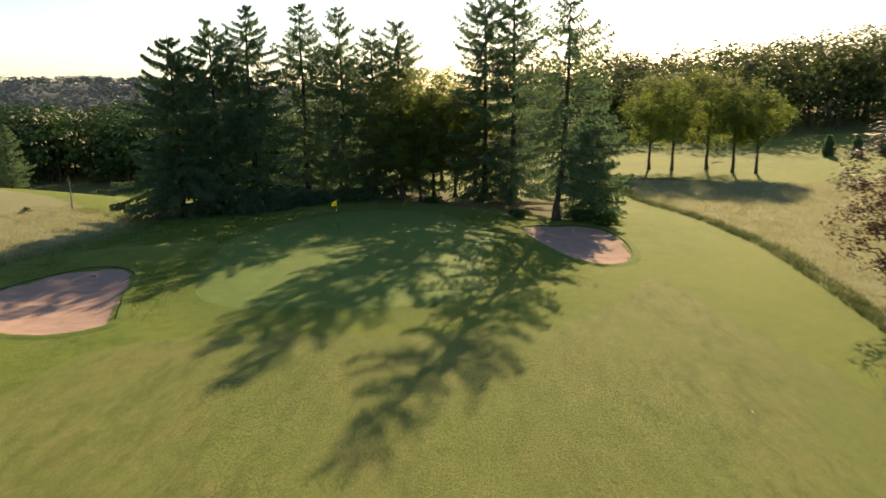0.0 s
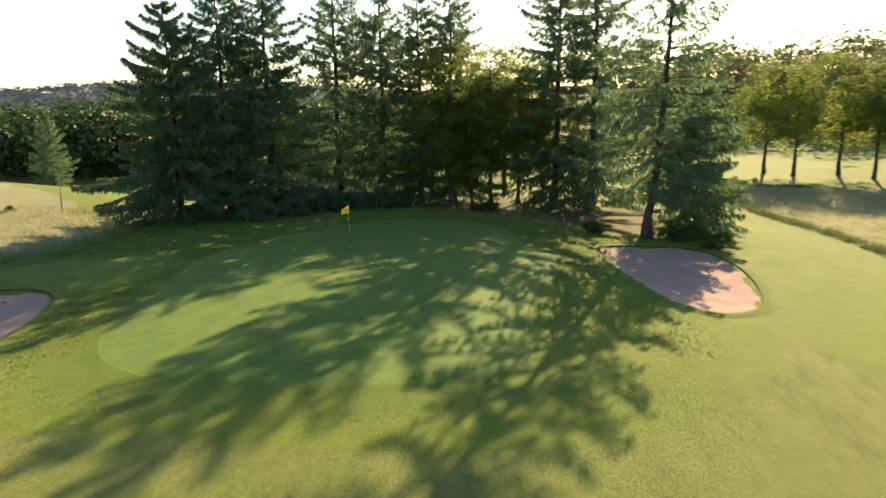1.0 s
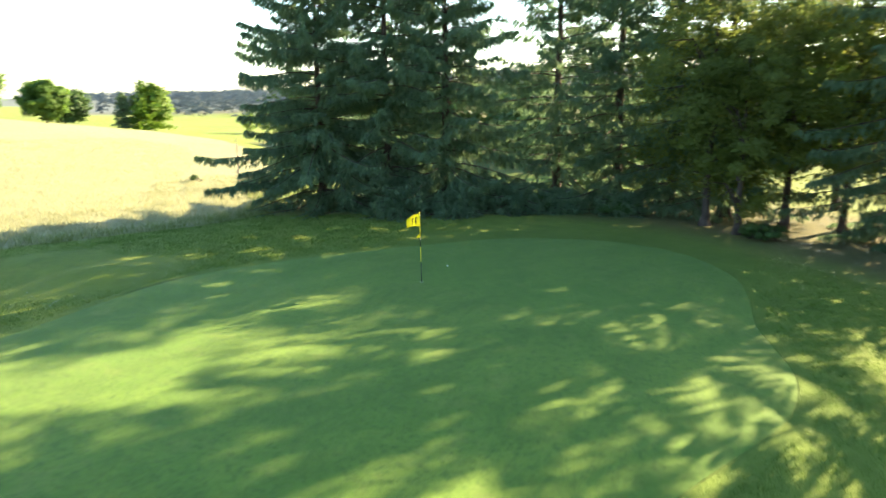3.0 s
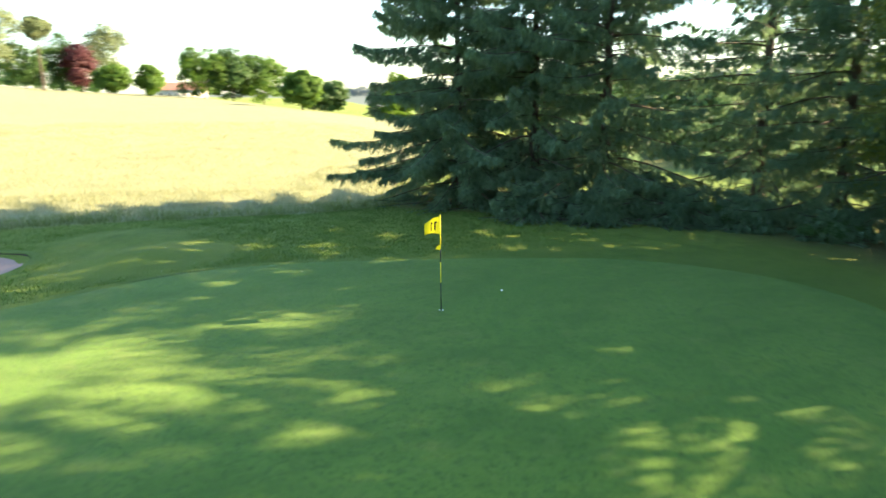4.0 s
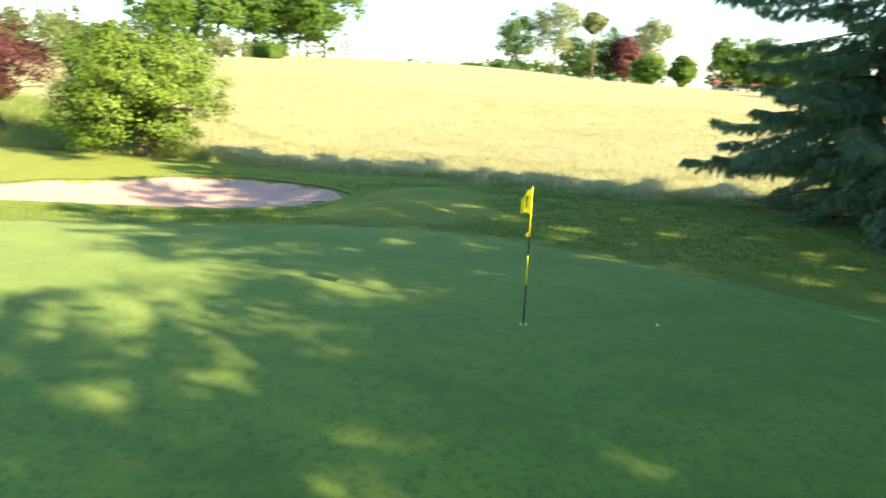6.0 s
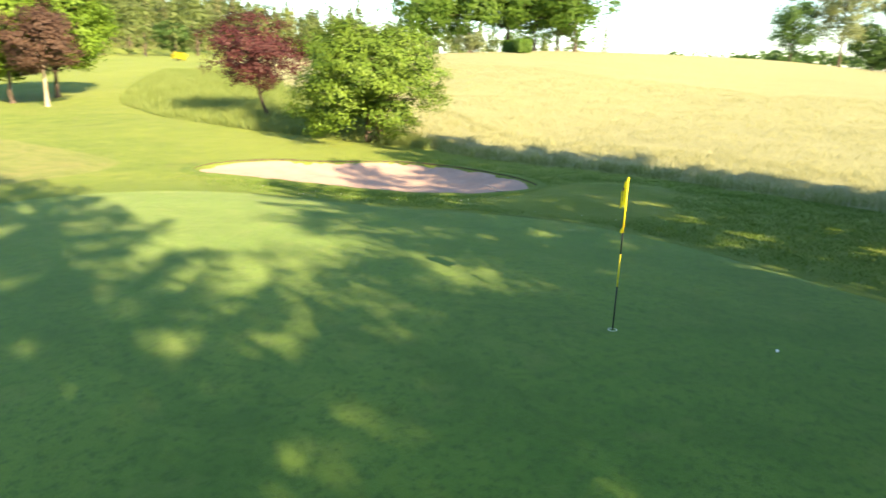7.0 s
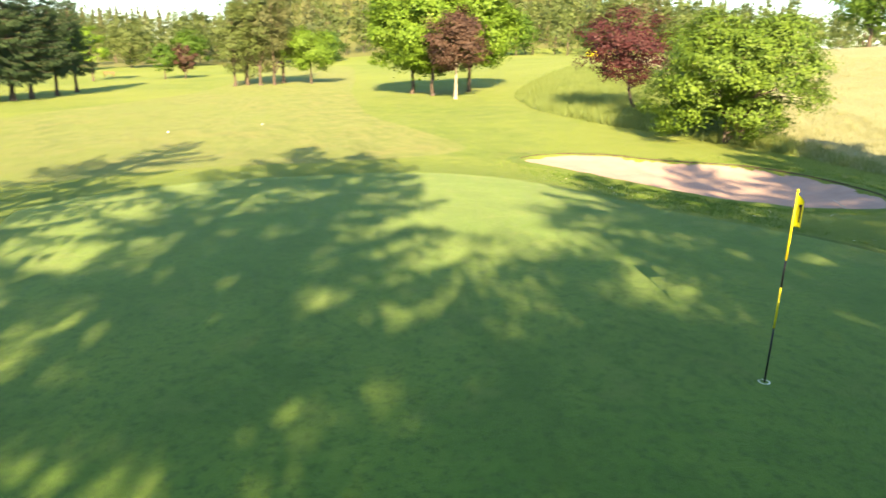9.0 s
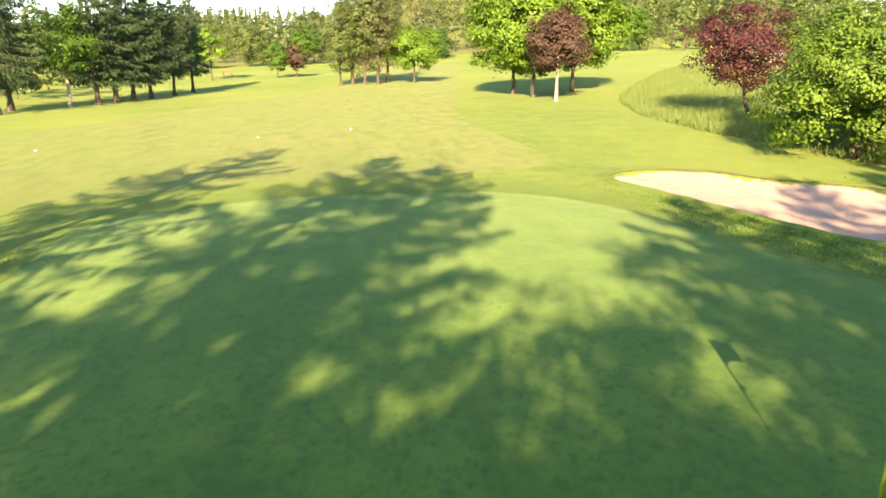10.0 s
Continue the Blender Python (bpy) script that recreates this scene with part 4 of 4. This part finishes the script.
def flagstick():
    ob = thing("golf_flagstick", 0, 0, 0.02, 0, "yellow and black striped golf flagstick standing in the hole", "golf flag")
    for z0, z1, m, nm in ((-0.02, 0.64, BLACK, "black_section"), (0.64, 1.10, YELLOW, "yellow_section"), (1.10, 1.40, BLACK, "black_section"), (1.40, 2.13, YELLOW, "yellow_section")):
        part(nm, lathe(bmesh.new(), [(0.011, z0), (0.011, z1)]), m, ob)
    part("tip", lathe(bmesh.new(), [(0.012, 2.13), (0.014, 2.14), (0.010, 2.155), (0.002, 2.16)]), YELLOW, ob)
    flag = flag_cloth("flag", ob, 0.44, 2.12, 1.72, 0.30)
    for off in (0.12, 0.24):
        bm = bmesh.new()
        for u, v, du, dv in ((off, 1.92, 0.03, 0.19), (off - 0.03, 1.99, 0.035, 0.035)):
            q = [cloth_point(u + a * du, v + b * dv, 0.44) for a, b in ((-0.5, -0.5), (0.5, -0.5), (0.5, 0.5), (-0.5, 0.5))]
            for side in (0.016, -0.016):
                bm.faces.new([bm.verts.new((p[0], p[1] + side, p[2])) for p in q])
        part("digit", bm, BLACK, flag, "black numeral one on the flag")
    small = flag_cloth("small_flag", ob, 0.12, 1.50, 1.36, 0.02)
    tagged(small, "small yellow depth pennant")
    return ob


def cloth_point(u, v, length):
    sag = -0.35 * u * u / max(length, 0.1)
    return (u * 0.92, 0.024 * math.sin(u * 14) * min(1, u * 6), v + sag)


def flag_cloth(name, parent, length, top, bottom, tip):
    bm = bmesh.new()
    nu, nv = 14, 7
    grid = []
    for i in range(nu + 1):
        u = length * i / nu
        hi = top + (bottom + (top - bottom) * 0.5 + tip / 2 - top) * i / nu if tip < 0.1 else top - 0.05 * i / nu
        lo = bottom + (bottom + (top - bottom) * 0.5 - tip / 2 - bottom) * i / nu if tip < 0.1 else bottom + (top - bottom - tip) * i / nu
        grid.append([bm.verts.new(cloth_point(u, lo + (hi - lo) * j / nv, length)) for j in range(nv + 1)])
    for i in range(nu):
        for j in range(nv):
            bm.faces.new((grid[i][j], grid[i + 1][j], grid[i + 1][j + 1], grid[i][j + 1]))
    bmesh.ops.solidify(bm, geom=bm.faces, thickness=0.003)
    return part(name, bm, FLAG, parent, "yellow cloth flag")


pin = flagstick()
pin.matrix_basis = pose(0, 0, 0.02, -0.9, -1.5, 0) @ pose(0, 0, 0, 0, 0, 214)
cup = thing("hole_cup", 0, 0, 0.02, 0, "white rim of the golf hole", "golf hole")
part("cup_rim", lathe(bmesh.new(), [(0.054, -0.06), (0.054, 0.006), (0.062, 0.006), (0.062, -0.06)], 24), WHITE, cup)

# ---- small things ----


def golf_ball(x, y):
    bm = bmesh.new()
    bmesh.ops.create_icosphere(bm, subdivisions=3, radius=0.0214)
    me = bpy.data.meshes.new("golf_ball")
    bm.to_mesh(me)
    bm.free()
    me.materials.append(WHITE)
    ob = new("golf_ball", me)
    ob.matrix_basis = pose(x, y, float(ground_z(x, y)) + 0.035)
    return tagged(ob, "white golf ball lying on the short turf", "golf ball", "golf balls")


def marker(x, y, label):
    ob = thing("tee_marker", x, y, None, 20, label, "tee marker", "tee markers")
    part("post", lathe(bmesh.new(), [(0.03, -0.03), (0.03, 0.03)]), BLACK, ob)
    part("cap", lathe(bmesh.new(), [(0.035, 0.015), (0.05, 0.025), (0.055, 0.05), (0.04, 0.075), (0.015, 0.085)]), WHITE, ob)


golf_ball(19.1, -26.4)
golf_ball(-0.7, 2.0)
marker(18.9, -35.4, "small white rounded marker on the fairway")
marker(7.7, -36.8, "small white rounded marker on the fairway")
marker(2.4, -38.5, "small white rounded marker on the fairway")


def long_house(x, y, rz, w, d, h, label):
    ob = thing("long_house", x, y, None, rz, label, "house")
    bm = bmesh.new()
    bmesh.ops.create_cube(bm, size=1)
    bmesh.ops.scale(bm, vec=(w, d, h), verts=bm.verts)
    bmesh.ops.translate(bm, vec=(0, 0, h / 2 - 0.3), verts=bm.verts)
    part("wall", bm, PLASTER, ob)
    v = [(-w / 2 - 0.5, -d / 2 - 0.6, h - 0.5), (w / 2 + 0.5, -d / 2 - 0.6, h - 0.5), (w / 2 + 0.5, d / 2 + 0.6, h - 0.5), (-w / 2 - 0.5, d / 2 + 0.6, h - 0.5), (-w / 2, 0, h + d * 0.32), (w / 2, 0, h + d * 0.32)]
    link_mesh("roof", v, [(0, 1, 5, 4), (2, 3, 4, 5), (0, 4, 3), (1, 2, 5), (3, 2, 1, 0)], ROOF, ob)
    for k in range(int(w / 4)):
        bm = bmesh.new()
        bmesh.ops.create_cube(bm, size=1)
        bmesh.ops.scale(bm, vec=(1.2, 0.12, 1.5), verts=bm.verts)
        bmesh.ops.translate(bm, vec=(-w / 2 + 2 + k * 4, -d / 2 - 0.03, h * 0.55), verts=bm.verts)
        part("window", bm, GLASS, ob)
    return ob


long_house(-404, 40, 84, 26, 11, 6.5, "long low house with a red tiled roof")


def bunker_rake(x, y, rz):
    ob = thing("bunker_rake", x, y, float(ground_z(x, y)) - 0.19, rz, "long-handled bunker rake lying on the sand", "rake")
    handle = tube([(0, 0, 0.05), (0.9, 0, 0.04), (1.75, 0, 0.03)], [0.014, 0.014, 0.013], 8)
    triangles("handle", handle, PLASTER, ob, "pale straight handle")
    bm = bmesh.new()
    bmesh.ops.create_cube(bm, size=1)
    bmesh.ops.scale(bm, vec=(0.04, 0.55, 0.03), verts=bm.verts)
    bmesh.ops.bevel(bm, geom=bm.edges, offset=0.006, segments=2)
    bmesh.ops.translate(bm, vec=(-0.02, 0, 0.06), verts=bm.verts)
    part("head", bm, BLACK, ob, "black rake head")
    for k in range(11):
        triangles("tine", tube([(-0.02, -0.25 + k * 0.05, 0.05), (-0.03, -0.25 + k * 0.05, -0.02)], [0.006, 0.003], 5), BLACK, ob)


bunker_rake(-12.5, -10.0, 235)


def wooden_bench(x, y, rz):
    ob = thing("wooden_bench", x, y, None, rz, "brown wooden bench beside the far fairway", "bench")
    def slab(name, sx, sy, sz, px, py, pz):
        bm = bmesh.new()
        bmesh.ops.create_cube(bm, size=1)
        bmesh.ops.scale(bm, vec=(sx, sy, sz), verts=bm.verts)
        bmesh.ops.bevel(bm, geom=bm.edges, offset=0.01, segments=1)
        bmesh.ops.translate(bm, vec=(px, py, pz), verts=bm.verts)
        part(name, bm, WOOD, ob)
    for px in (-0.8, 0.8):
        for py in (-0.2, 0.2):
            slab("leg", 0.09, 0.09, 0.5, px, py, 0.2)
        slab("back_post", 0.09, 0.07, 1.0, px, 0.25, 0.45)
    for k in range(3):
        slab("seat_slat", 2.0, 0.13, 0.04, 0, -0.17 + k * 0.16, 0.46)
    for k in range(2):
        slab("back_slat", 2.0, 0.04, 0.14, 0, 0.2, 0.66 + k * 0.2)


wooden_bench(22.4, -143, 170)


def low_wall(x, y, w, rz):
    ob = thing("garden_wall", x, y, None, rz, "low white garden wall beyond the meadow", "wall")
    bm = bmesh.new()
    bmesh.ops.create_cube(bm, size=1)
    bmesh.ops.scale(bm, vec=(w, 0.4, 2.0), verts=bm.verts)
    bmesh.ops.translate(bm, vec=(0, 0, 0.6), verts=bm.verts)
    part("wall_body", bm, PLASTER, ob)
    bm = bmesh.new()
    bmesh.ops.create_cube(bm, size=1)
    bmesh.ops.scale(bm, vec=(w + 0.2, 0.55, 0.12), verts=bm.verts)
    bmesh.ops.translate(bm, vec=(0, 0, 1.66), verts=bm.verts)
    part("coping", bm, WHITE, ob)


low_wall(-87.4, -111, 7, 55)
broadleaf("broom_bush", -65, -115, 1.6, 1.5, 0.1, LEAF_YELLOW, 170, 0.2, 60, 40, stems=3, label="yellow flowering broom bush at the meadow end", category="bush")

# low growth under the spruces
for i, (x, y, h, cr) in enumerate([(19.6, 4.6, 1.1, 1.2), (17.9, 6.4, 1.0, 1.5), (13.2, 6.9, 0.8, 0.9), (-1.5, 15.6, 0.9, 1.3), (-5.4, 14.4, 1.0, 1.4), (-8.6, 11.6, 1.1, 1.5), (5.8, 13.4, 0.7, 1.0)]):
    broadleaf("undergrowth_bush", x, y, h, cr, 0.05, LEAF_DARK if i else LEAF, 180 + i, 0.1, 90, 40, stems=3, label="low leafy undergrowth below the spruces", category="bush", group="undergrowth bushes", lobes=10)


def daisies(spots, seed):
    """Tiny white flower heads in the rough."""
    r = np.random.default_rng(seed)
    n = len(spots)
    c = np.stack([spots[:, 0], spots[:, 1], ground_z(spots[:, 0], spots[:, 1]) + 0.07], 1)
    k = np.arange(3) * 2.094
    d = np.stack([np.cos(k), np.sin(k), 0 * k], 1) * 0.011
    ob = triangles("white_clover_flowers", c[:, None] + d[None] + r.normal(0, 0.006, (n, 3, 3)), WHITE)
    tagged(ob, "small white clover flowers scattered in the rough", "flowers", kind="stuff")


rr = np.random.default_rng(9)
patches = [(-9.5, -7.6), (-7.4, -8.2), (-6.2, -11.6), (-5.6, -15.4), (-8.6, -6.6), (-5.8, -13.0), (-8.0, -4.4)]
daisies(np.concatenate([rr.normal(p, (0.55, 0.7), (24, 2)) for p in patches]), 10)


def dead_sapling(x, y, h, label):
    """A bare young tree: a thin stem with short level twigs."""
    r = np.random.default_rng(77)
    ob = thing("dead_sapling", x, y, None, 0, label, "dead tree")
    stem = tube([(0, 0, -0.1), (0.05, 0.02, h * 0.5), (0.02, 0.05, h)], [0.06, 0.04, 0.01], 6)
    triangles("trunk", stem, BARK_PALE, ob)
    for k in range(34):
        z = h * r.uniform(0.15, 0.95)
        a, ln = r.uniform(0, 6.28), (1 - z / h * 0.7) * r.uniform(0.4, 0.9)
        e = np.array([math.cos(a), math.sin(a), r.uniform(-0.3, 0.1)]) * ln
        triangles("twig", tube([(0.04, 0.02, z), (e[0] * 0.5, e[1] * 0.5, z + e[2] * 0.2), (e[0], e[1], z + e[2])], [0.014, 0.01, 0.005], 4), BARK_PALE, ob)


dead_sapling(-25.6, 10.0, 3.2, "bare dead sapling at the end of the hay meadow")
broadleaf("thistle_bush", -28.9, 8.7, 0.55, 0.28, 0.1, LEAF_DARK, 190, 0.09, 30, 20, stems=2, label="small dark weed standing in the hay meadow", category="bush", lobes=8)
